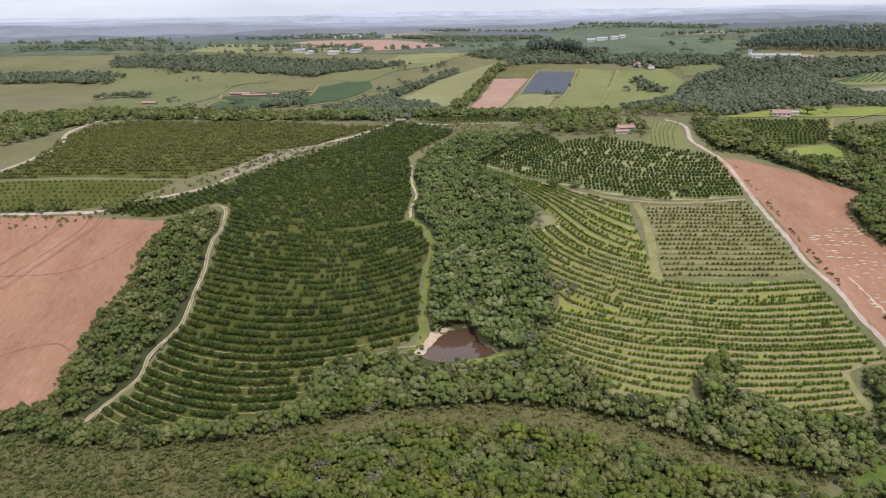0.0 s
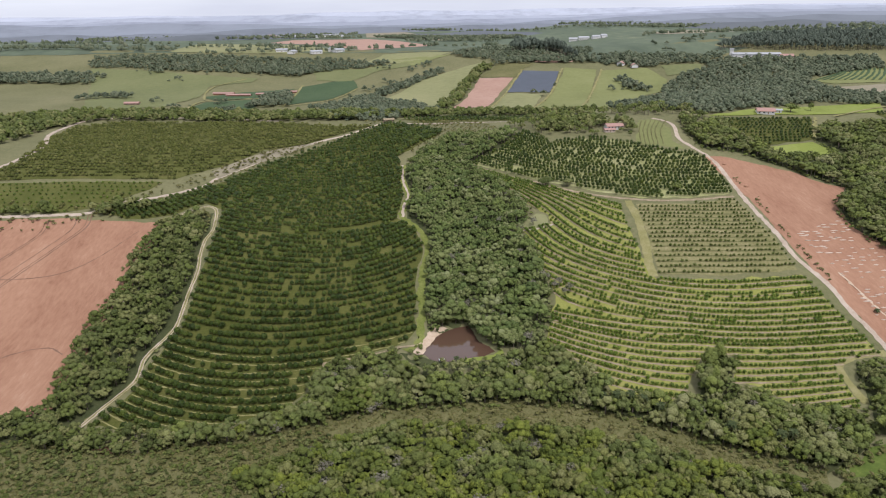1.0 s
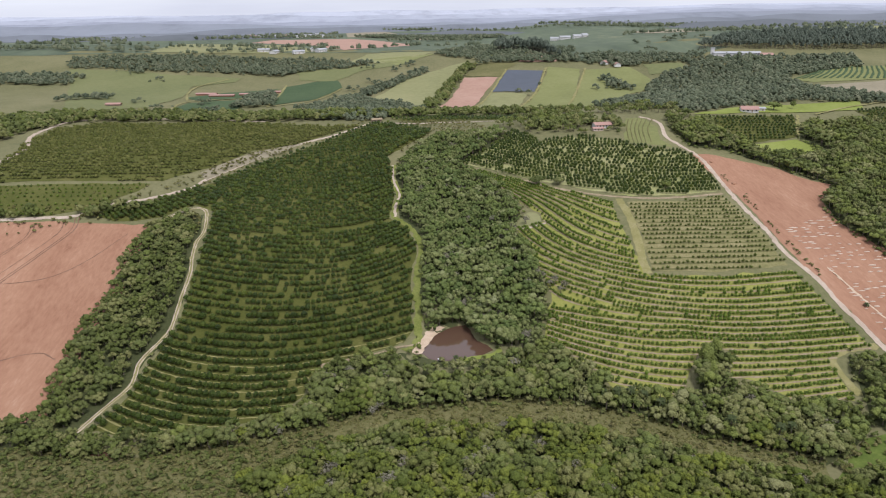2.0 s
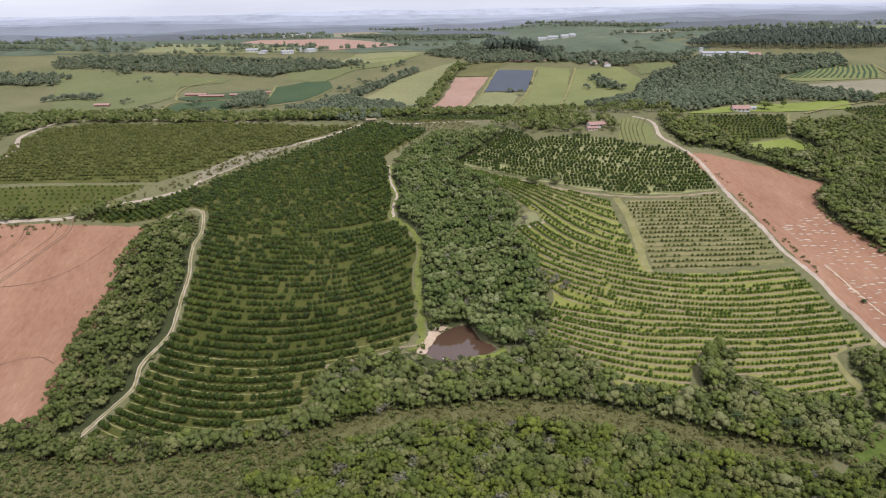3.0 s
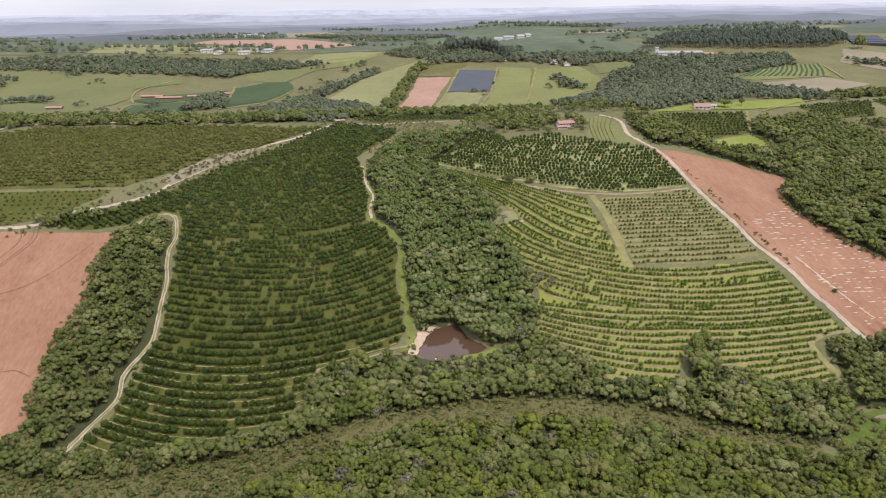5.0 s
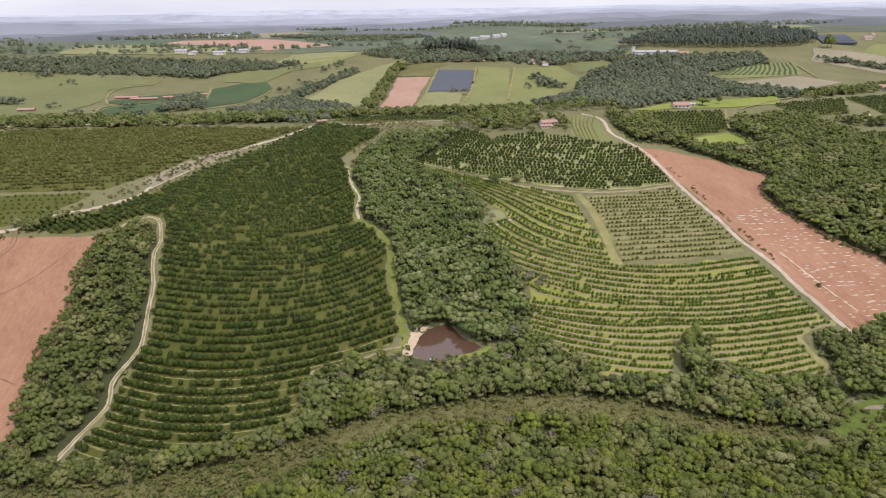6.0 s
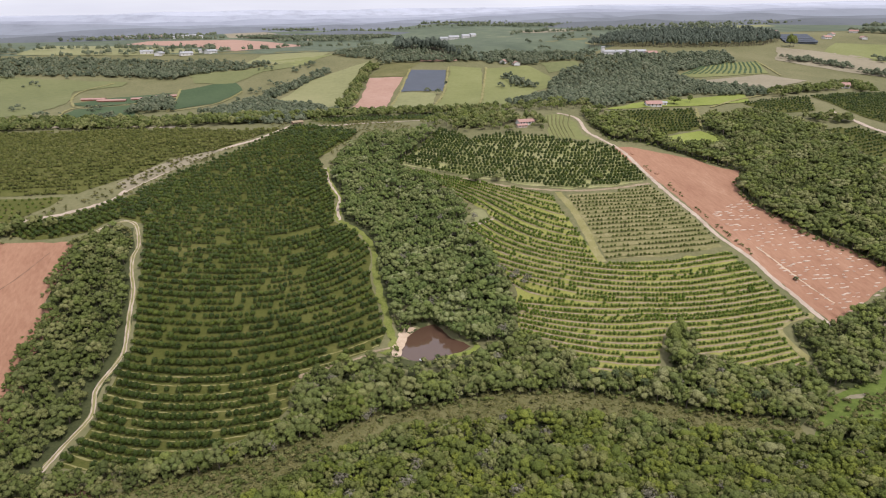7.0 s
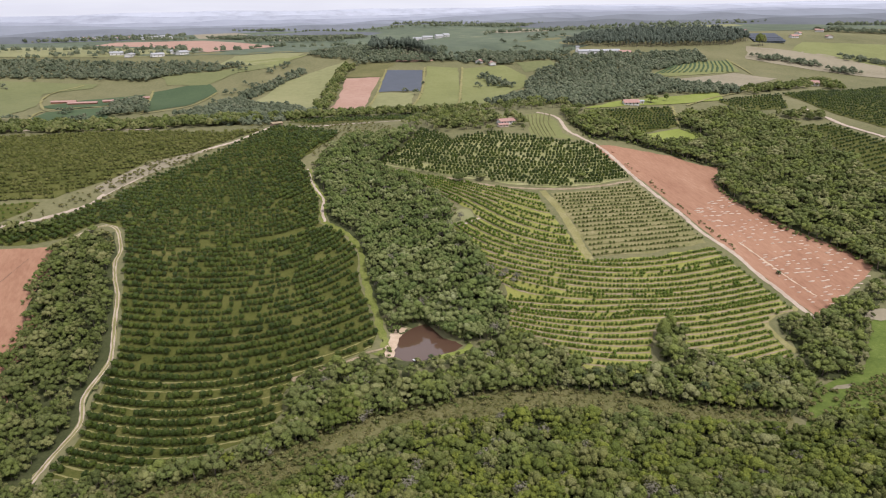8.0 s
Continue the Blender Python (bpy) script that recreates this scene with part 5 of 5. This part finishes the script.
DOT = [tree_shape(275 + i, 4.6, 8.0, 5, 1.6, lobes=1, foot=0.0, trunk=False, level=1, bumps=6, swell=0.3) for i in range(3)]
rng = np.random.default_rng(482)
bands = []
for k in range(46):
    x0, y0 = rng.uniform(-900, 1100), rng.uniform(1150, 2200)
    run = np.linspace(0, 1, int(rng.uniform(18, 46)))
    line = np.column_stack([x0 + run * rng.uniform(120, 320), y0 + run * rng.uniform(-60, 60) + 12 * np.sin(run * 6)])
    bands += [line + rng.normal(0, 8, line.shape) for _ in range(2)]
bands = np.concatenate(bands)
pale = [[(-320, 1467), (-304, 1624), (-135, 1657), (-62, 1554), (10, 1395), (-110, 1160), (-191, 1382)], [(-173, 2019), (-142, 2400), (-40, 1920), (50, 1587), (27, 1575), (-68, 1700), (-148, 1744)]]
bands = bands[~inside(pale[0], bands[:, 0], bands[:, 1]) & ~inside(pale[1], bands[:, 0], bands[:, 1]) & (np.hypot(bands[:, 0] - 309, bands[:, 1] - 1400) > 60)]
grove("far_tree_belts", bands, DOT, L_FAR_HAZED, "dark tree belts between the far fields", "woodland", 483, 0.7, 1.3)
rng = np.random.default_rng(480)
lone = np.column_stack([rng.uniform(-650, 1000, 420), 720 * (1900 / 720) ** rng.random(420)])
lone = lone[(np.abs(lone[:, 0] - 60) < 0.55 * lone[:, 1]) & ~inside(FIELD_NET, lone[:, 0], lone[:, 1]) & ~inside(FIELD_PINK, lone[:, 0], lone[:, 1]) & ~inside(FIELD_TAN, lone[:, 0], lone[:, 1])]
lone = lone[lone[:, 1] < 1120]
lone = lone[np.array([noise.noise((x * 0.012, y * 0.012, 5.0)) for x, y in lone]) > 0.0]
lone = np.concatenate([lone + rng.normal(0, 7, lone.shape) for _ in range(5)])
lone = lone[~inside(FIELD_NET, lone[:, 0], lone[:, 1]) & ~inside(FIELD_PINK, lone[:, 0], lone[:, 1]) & ~inside(FIELD_LIME, lone[:, 0], lone[:, 1]) & ~inside(FIELD_TAN, lone[:, 0], lone[:, 1]) & ~inside(FIELD_OLIVE, lone[:, 0], lone[:, 1])]
grove("scattered_trees", lone, BLOCK, L_FAR_HAZED, "scattered dark trees over the far fields", "tree", 481, 0.35, 0.85)
FARTRACKS = [
    [(102, 729), (135, 812), (170, 931)],
    [(117, 926), (86, 827), (57, 741)],
    [(-170, 861), (-208, 863), (-269, 842), (-272, 764)],
    [(-256, 998), (-287, 957), (-288, 911), (-272, 850)],
    [(-171, 948), (-170, 869), (-170, 803)],
    [(153, 723), (220, 924)],
    [(580, 858), (571, 815), (559, 777)],
    [(340, 593), (385, 617), (433, 636)],
    [(-170, 803), (-127, 837), (-95, 907)],
    [(323, 591), (296, 539)],
]
for i, ln in enumerate(FARTRACKS):
    road("field_track", ln, 2.6, M_PATH, "thin pale track between far fields", 0.9, 490 + i, "farm track", 0.5)

# ---- distant hills, haze painted into their colours ----
# Each farther ridge gets a paler, bluer base colour to imitate aerial haze.
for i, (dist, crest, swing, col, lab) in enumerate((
    (1800, 108, 9, (0.12, 0.13, 0.136), "far wooded ridge, thin haze painted in its colour"),
    (2150, 116, 11, (0.165, 0.178, 0.195), "far grey-green ridge, haze painted in its colour"),
    (2600, 125, 12, (0.22, 0.236, 0.264), "far grey ridge, haze painted in its colour"),
    (3150, 134, 12, (0.28, 0.297, 0.338), "distant hills painted blue-grey for haze"),
    (3800, 148, 12, (0.345, 0.363, 0.41), "distant hills painted pale blue-grey for haze"),
    (4600, 163, 10, (0.42, 0.438, 0.49), "horizon hills painted palest for haze"),
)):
    m = earth("haze_painted_hills_%d" % i, [tuple(c * 0.72 for c in col), tuple(c * 0.84 for c in col), col, tuple(c * 1.06 for c in col), tuple(c * 1.12 for c in col)], 0.003, 0.012, bump=0.0, stretch=(1, 0.4, 3))
    a = np.radians(np.linspace(-62, 62, 260))
    rows = []
    for d, k in ((-260, 0.0), (-120, 0.55), (0, 1.0), (180, 0.6)):
        r = dist + d
        z = [crest - 30 + 24 * float(rise(t, 0.05, 0.5)) + k * (30 + 1.4 * swing * (noise.noise((t * 5.0, i * 7.3, 0.2)) + 0.5 * noise.noise((t * 15.0, i * 3.1, 1.7)))) for t in a]
        rows.append(np.column_stack([np.sin(a) * r, np.cos(a) * r, z]))
    n = len(a)
    j = np.arange(n - 1)
    q = np.concatenate([np.column_stack([k * n + j, k * n + j + 1, (k + 1) * n + j + 1, (k + 1) * n + j]) for k in range(3)])
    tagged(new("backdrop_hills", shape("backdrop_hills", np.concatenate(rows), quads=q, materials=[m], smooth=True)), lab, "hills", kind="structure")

# ---- small cover: verges, heaps, rows ----
verge = smooth_line([(203, 471), (205, 440), (202, 405), (199.5, 369), (200.5, 337), (203, 315), (206, 296), (205, 278)], 1.6)
rng = np.random.default_rng(500)
pick = np.array([noise.noise((x * 0.09, y * 0.09, 2.0)) for x, y in verge]) > -0.12
grove("roadside_bushes", (verge + rng.normal(0, 0.9, verge.shape))[pick], BUSH, L_SCRUB, "dusty olive bushes between road and red field", "bush", 501, 0.4, 1.0)
road("path_top", [(31, 496), (48, 481), (68, 464), (87, 447), (110, 432), (135, 424.5), (161, 426.5), (191, 435)], 2.4, M_BERM, "worn pale path below the hilltop orchard", 0.16, seed=14, category="farm track")
road("path_low", [(-58, 293), (-47, 296), (-31, 299.5), (-14, 302.5)], 2.0, M_BERM, "pale worn path under the last citrus row", 0.2, seed=15, category="farm track")
drape("clearing", [(50, 412), (56, 420), (61, 423), (66, 419), (66, 408), (61, 404), (53, 404)], M_TAN, 0.15, 3, "bare dry clearing at the wood's tip", "clearing", 0.4)
road("clearing_path", [(40, 411), (44, 408), (50, 405), (61, 403.5), (70, 406)], 1.8, M_ROAD, "pale path at the edge of the clearing", 0.2, seed=16, category="farm track")

mv, mf = BALLS[1]
heaps, faces, n = [], [], 0
for k in range(11):
    x0 = 209 + 5.2 * k
    for y in np.arange(262, 385 + 3 * k, 4.3):
        x, yy = x0 + rng.normal(0, 0.7), y + rng.normal(0, 1.0)
        if not inside(FIELD_EAST, np.array([x]), np.array([yy]))[0] or rng.random() < 0.3:
            continue
        s = rng.uniform(0.8, 1.5)
        v = mv * (1.15 * s, 0.5 * s, 0.3 * s) * (1 + rng.normal(0, 0.15, (len(mv), 1)))
        v = v * (1 + 0.8 * rng.random(), 1, 1)
        heaps.append(v + (x, yy, ground(x, yy) + 0.12)), faces.append(mf + n)
        n += len(mv)
tagged(new("lime_heaps", shape("lime_heaps", np.concatenate(heaps), np.concatenate(faces), None, [M_PILE])), "pale heaps spread in lines over the red field", "soil heap", kind="stuff")
road("pale_strip", [(208.5, 340), (210.5, 320), (213, 300), (216, 284)], 1.1, M_SAND, "pale strip of spread lime on the red field", 0.2, seed=17, category="soil strip", wobble=0.3)

strips = joined([ribbon(smooth_line([(a + 11 * f, 572 - 6 * f * 0), (a - 9 + 9 * f, 545), (a - 15 + 9 * f, 517)], 3), 1.0, 0.4, 510 + i, 0.15, 0.25, 2) for i, (a, f) in enumerate(((167, 0.15), (167, 0.5), (167, 0.85), (167, 1.2), (167, 1.55), (168, 1.9)))])
tagged(new("terrace_rows", shape("terrace_rows", strips[0], quads=strips[1], materials=[M_SCRUB], smooth=True)), "dark planted rows on the mown terraces", "crop row", kind="stuff")
fl = np.array(FIELD_TERRACE)
strips = []
for i, k in enumerate(np.linspace(0.06, 0.94, 15)):
    a, c = fl[0] + (fl[3] - fl[0]) * k * 0.98, fl[1] + (fl[2] - fl[1]) * max(0, k * 1.2 - 0.2)
    strips.append(ribbon(smooth_line([tuple(a), tuple((a + c) / 2 + (3, 0)), tuple(c)], 6), 2.4, 0.9, 530 + i, 0.3, 0.5, 2))
strips = joined(strips)
tagged(new("terrace_rows", shape("terrace_rows", strips[0], quads=strips[1], materials=[M_CROP], smooth=True)), "dark green planted terraces across the far field", "crop row", kind="stuff")

for i, (x, y, lx, ly, hh) in enumerate(((206, 452, 4.5, 1.6, 1.0), (205.5, 432, 5.5, 1.8, 1.2), (204, 486, 3.2, 1.5, 0.9), (203.5, 412, 3.0, 1.2, 0.7))):
    v = BALLS[2][0] * (lx / 2, ly, hh) * (1 + rng.normal(0, 0.08, (len(BALLS[2][0]), 1)))
    v = v @ np.array([[math.cos(1.1), math.sin(1.1), 0], [-math.sin(1.1), math.cos(1.1), 0], [0, 0, 1]])
    tagged(new("earth_mound", shape("earth_mound", v + (x, y, ground(x, y) + 0.1), BALLS[2][1], None, [M_SOIL], smooth=True)), "heaped red earth mound beside the dirt road", "earth mound", "roadside earth mounds")

# ---- trees that stand alone ----
SOLO = [tree_shape(600 + i, 4.4, 7.0, 300, 0.6, lobes=8, foot=0.12, fine=True) for i in range(3)]
SOLO_TALL = [tree_shape(610 + i, 3.4, 11.0, 300, 0.6, lobes=8, foot=0.08, squash=1.0, fine=True) for i in range(3)]
for x, y, v, s, lab in (
    (72, 459, SOLO[0], 1.0, "broad dark tree among the hilltop citrus"), (86, 455, SOLO[1], 0.8, "round dark tree beside the hilltop path"),
    (155, 441, SOLO[2], 0.75, "round dark tree at the orchard's lower edge"), (310, 607, SOLO[0], 1.25, "broad dark tree on the bright meadow"),
    (331, 614, SOLO_TALL[1], 0.7, "slim tree beside the bright meadow"), (113, 268, SOLO_TALL[0], 1.0, "tall feathery tree between the young rows"),
    (119, 272, SOLO_TALL[2], 0.9, "tall feathery tree between the young rows"), (112, 258, SOLO_TALL[1], 0.85, "tall leafy tree at the wood's edge"),
    (97, 578, SOLO_TALL[2], 1.0, "tall dark tree near the farmhouse"), (104, 572, SOLO_TALL[0], 0.9, "tall grey-green tree near the farmhouse"),
    (90, 570, SOLO_TALL[1], 0.8, "tall dark tree at the orchard's top"), (690, 930, SOLO_TALL[1], 1.7, "big dark tree on the far hilltop"), (700, 934, SOLO_TALL[0], 1.5, "big dark tree on the far hilltop"),
    (125, 541, SOLO[0], 0.55, "dark garden tree before the farmhouse"), (151, 540, SOLO[2], 0.4, "dark garden tree before the farmhouse"),
    (122, 552, SOLO_TALL[1], 0.7, "tall garden tree beside the farmhouse"), (156, 556, SOLO[1], 0.65, "round garden tree beside the farmhouse"),
    (147, 566, SOLO_TALL[0], 0.8, "tall garden tree behind the farmhouse"), (132, 566, SOLO[0], 0.9, "broad garden tree behind the farmhouse"),
    (-186, 458, SOLO[1], 0.8, "dark tree clump at the road fork"), (-160, 447, SOLO[2], 0.6, "round tree beside the track's end"),
):
    tree_thing("tree", v, L_WOOD, lab, "tree", "", x, y, 40 * x, s)


def palm(x, y, tall, size, turn):
    """A palm: a thin trunk and a head of arching fronds."""
    root = tagged(new("palm_tree"), "feathery green palm rising from the wood", "palm", "valley palms")
    root.matrix_world = pose(x, y, ground(x, y), 0, 0, turn)
    bm = bmesh.new()
    bmesh.ops.create_cone(bm, cap_ends=True, segments=7, radius1=0.22, radius2=0.13, depth=tall, matrix=pose(0, 0, tall / 2))
    part("trunk", bm, M_BARK, root)
    for k in range(14):
        a, up = 2 * math.pi * k / 14 + 0.2 * (k % 3), 0.9 if k % 2 else 0.35
        vs, qs = [], []
        for i in range(6):
            f = i / 5
            r, z = size * f * (0.95 - 0.15 * f), tall + size * (up * f - 0.85 * f * f)
            w = 0.42 * size * 0.5 * math.sin(math.pi * (0.12 + 0.85 * f))
            c, s = math.cos(a), math.sin(a)
            vs += [(c * r - s * w, s * r + c * w, z - 0.35 * w), (c * r, s * r, z + 0.03), (c * r + s * w, s * r - c * w, z - 0.35 * w)]
            if i:
                qs += [(3 * i - 3, 3 * i, 3 * i + 1, 3 * i - 2), (3 * i - 2, 3 * i + 1, 3 * i + 2, 3 * i - 1)]
        new("frond", shape("frond", np.array(vs), None, np.array(qs), [L_PALM])).parent = root
    return root


for x, y, h, s, t in ((209.5, 306, 1.4, 2.0, 10), (68, 247, 6.5, 2.8, 0), (73, 246, 7.2, 2.8, 30), (78, 244, 6.6, 2.6, 70), (62, 248, 6.0, 2.6, 20), (105, 224, 7.5, 2.8, 50), (83, 239, 6.2, 2.6, 10), (4.5, 285.5, 2.2, 1.9, 0), (121, 218, 7.4, 2.8, 33), (126, 219, 7.0, 2.6, 80)):
    palm(x, y, h, s, t)

# ---- buildings ----


def house(name, label, x, y, turn, w, d, h, pitch, wall, roof, windows=3, door=True, sunk=0.3):
    """A gabled building: walls, roof with eaves, door and windows, each a part."""
    root = tagged(new(name), label, "house" if windows else "shed")
    root.matrix_world = pose(x, y, ground(x, y) - sunk, 0, 0, turn)
    bm = bmesh.new()
    v = [bm.verts.new(p) for p in ((-w / 2, -d / 2, 0), (w / 2, -d / 2, 0), (w / 2, d / 2, 0), (-w / 2, d / 2, 0), (-w / 2, -d / 2, h), (w / 2, -d / 2, h), (w / 2, d / 2, h), (-w / 2, d / 2, h), (-w / 2, 0, h + pitch), (w / 2, 0, h + pitch))]
    for f in ((0, 1, 5, 4), (2, 3, 7, 6), (1, 2, 6, 9, 5), (3, 0, 4, 8, 7), (3, 2, 1, 0)):
        bm.faces.new([v[i] for i in f])
    part("wall", bm, wall, root)
    bm = bmesh.new()
    e, th = 0.7, 0.22
    k = pitch / (d / 2)
    for s in (-1, 1):
        q = [(-w / 2 - e, s * (d / 2 + e), h - k * e + 0.03), (w / 2 + e, s * (d / 2 + e), h - k * e + 0.03), (w / 2 + e, 0, h + pitch + 0.03), (-w / 2 - e, 0, h + pitch + 0.03)]
        lo, hi = [bm.verts.new(p) for p in q], [bm.verts.new((p[0], p[1], p[2] + th)) for p in q]
        for f in ([0, 1, 2, 3],):
            bm.faces.new([lo[i] for i in f]), bm.faces.new([hi[i] for i in f])
        for i in range(4):
            bm.faces.new([lo[i], lo[(i + 1) % 4], hi[(i + 1) % 4], hi[i]])
    bmesh.ops.recalc_face_normals(bm, faces=bm.faces)
    part("roof", bm, roof, root)
    n = windows + (1 if door else 0)
    for i in range(n):
        px = -w / 2 + w * (i + 0.5) / n
        if door and i == n // 2:
            part("door", box(bmesh.new(), (1.0, 0.1, 2.1), (px, -d / 2 - 0.03, 1.05 + sunk)), M_TIMBER, root)
            continue
        pane = part("window", box(bmesh.new(), (1.3, 0.1, 1.1), (px, -d / 2 - 0.03, min(h - 0.8, 1.6) + sunk)), M_DARK, root)
        part("sill", box(bmesh.new(), (1.5, 0.22, 0.08), (px, -d / 2 - 0.09, min(h - 0.8, 1.6) + sunk - 0.59)), M_WALL, pane)
    return root


house("ridge_hut", "small bare pale hut on the ridge road", -41, 618, 20, 8.5, 6.0, 3.6, 0.8, M_TIMBER, M_BERM, 1, True)
house("farmhouse", "white farmhouse with a red tiled roof", 141, 553, 8, 13, 8, 2.9, 1.5, M_WALL, M_TILE, 4)
house("farmhouse_wing", "low red-roofed wing of the farmhouse", 136, 546, 8, 8, 4.5, 2.0, 0.8, M_CREAM, M_TILE, 2)
house("garden_shed", "small tiled shed among garden trees", 112, 588, -10, 7, 5, 2.8, 1.2, M_CREAM, M_TILE, 1)
house("meadow_house", "red-roofed house on the bright meadow", 284, 600, -12, 14, 8, 3.0, 2.2, M_WALL, M_TILE, 3)
house("meadow_shed", "small pale shed beside the meadow house", 297, 606, -12, 7, 5, 2.6, 0.8, M_WALL, M_TIN, 1)
house("hill_house", "red-roofed house behind the broad orchard", 570, 693, -30, 22, 10, 3.4, 2.6, M_WALL, M_TILE, 4)
house("white_barn", "long white farm barn on the far hill", 415, 915, -10, 58, 9, 4.5, 1.8, M_WALL, M_TIN, 6)
house("barn_annex", "red-roofed annex of the white barn", 448, 902, -10, 15, 9, 4.0, 2.2, M_WALL, M_TILE, 2)
house("water_tower", "slim white tower beside the barn", 386, 922, -10, 4, 4, 11, 0.6, M_WALL, M_TIN, 1, False)
for i, (dx, dy, w) in enumerate(((-26, 0, 16), (-4, 6, 20), (18, -2, 15), (34, 4, 12))):
    house("far_farm_building", "white farm building far in the plain", 309 + dx, 1425 + dy, 10 * i - 12, w, 10, 5, 2.5, M_WALL, M_TIN, 3)
for i in range(5):
    house("greenhouse", "long grey netted greenhouse on the far hilltop", 728 + 6 * i, 955 + 13 * i, -22, 46, 9, 2.8, 1.6, M_NET, M_NET, 0, False)
for i, (x, y, w) in enumerate(((-262, 900, 26), (-240, 886, 30), (-207, 895, 26), (-183, 906, 22))):
    house("brick_shed", "long low red brickyard shed in the plain", x, y, 6 * i - 8, w, 6, 2.2, 1.0, M_BRICKPILE, M_TILE, 0, False)
house("field_barn", "low brown barn on the western pasture", -344, 817, 0, 16, 6, 2.6, 1.2, M_TIMBER, M_TILE, 1, True)
for i, (x, y) in enumerate(((800, 985), (830, 1010), (860, 975), (760, 1060), (900, 1040), (690, 1010), (620, 985), (250, 940), (262, 925))):
    house("village_house", "small red-roofed house on the far hill", x, y, 33 * i, 13, 8, 3.2, 2.0, M_WALL, M_TILE, 2)
rng = np.random.default_rng(700)
for i in range(26):
    house("town_house", "pale small house of the distant town", rng.uniform(-450, -190), rng.uniform(1760, 1990), rng.uniform(0, 180), rng.uniform(9, 16), 9, 4.5, 1.8, M_WALL, M_TIN if i % 3 else M_TILE, 1, False)
for i, (x, y) in enumerate(((-240, 1178), (-181, 1150), (-146, 1155), (-220, 1160), (-160, 1170))):
    house("plain_house", "pale farm building far in the plain", x, y, 25 * i, 18, 9, 4, 1.8, M_WALL, M_TIN, 2)

# ---- pond side ----
deck = tagged(new("pond_jetty"), "small white jetty at the pond's edge", "jetty")
deck.matrix_world = pose(-2.0, 287.6, 4.15, 0, 0, 15)
for i in range(6):
    part("plank", box(bmesh.new(), (0.42, 2.2, 0.08), (i * 0.46 - 1.15, 0, 0.45)), M_WALL, deck)
for sx in (-1, 1):
    for sy in (-0.9, 0.9):
        part("post", box(bmesh.new(), (0.14, 0.14, 1.5), (sx, sy, -0.34)), M_TIMBER, deck)
pool = tagged(new("marsh_pool"), "small dark pool in the marsh", "pool", kind="structure")
bm = bmesh.new()
bm.faces.new([bm.verts.new((-138 + 6.5 * math.cos(a) * (1 + 0.15 * math.sin(3 * a)), 244.5 + 2.6 * math.sin(a), ground(-138, 244.5) + 0.7)) for a in np.linspace(0, 2 * math.pi, 22)[:-1]])
part("water", bm, M_WATER, pool)
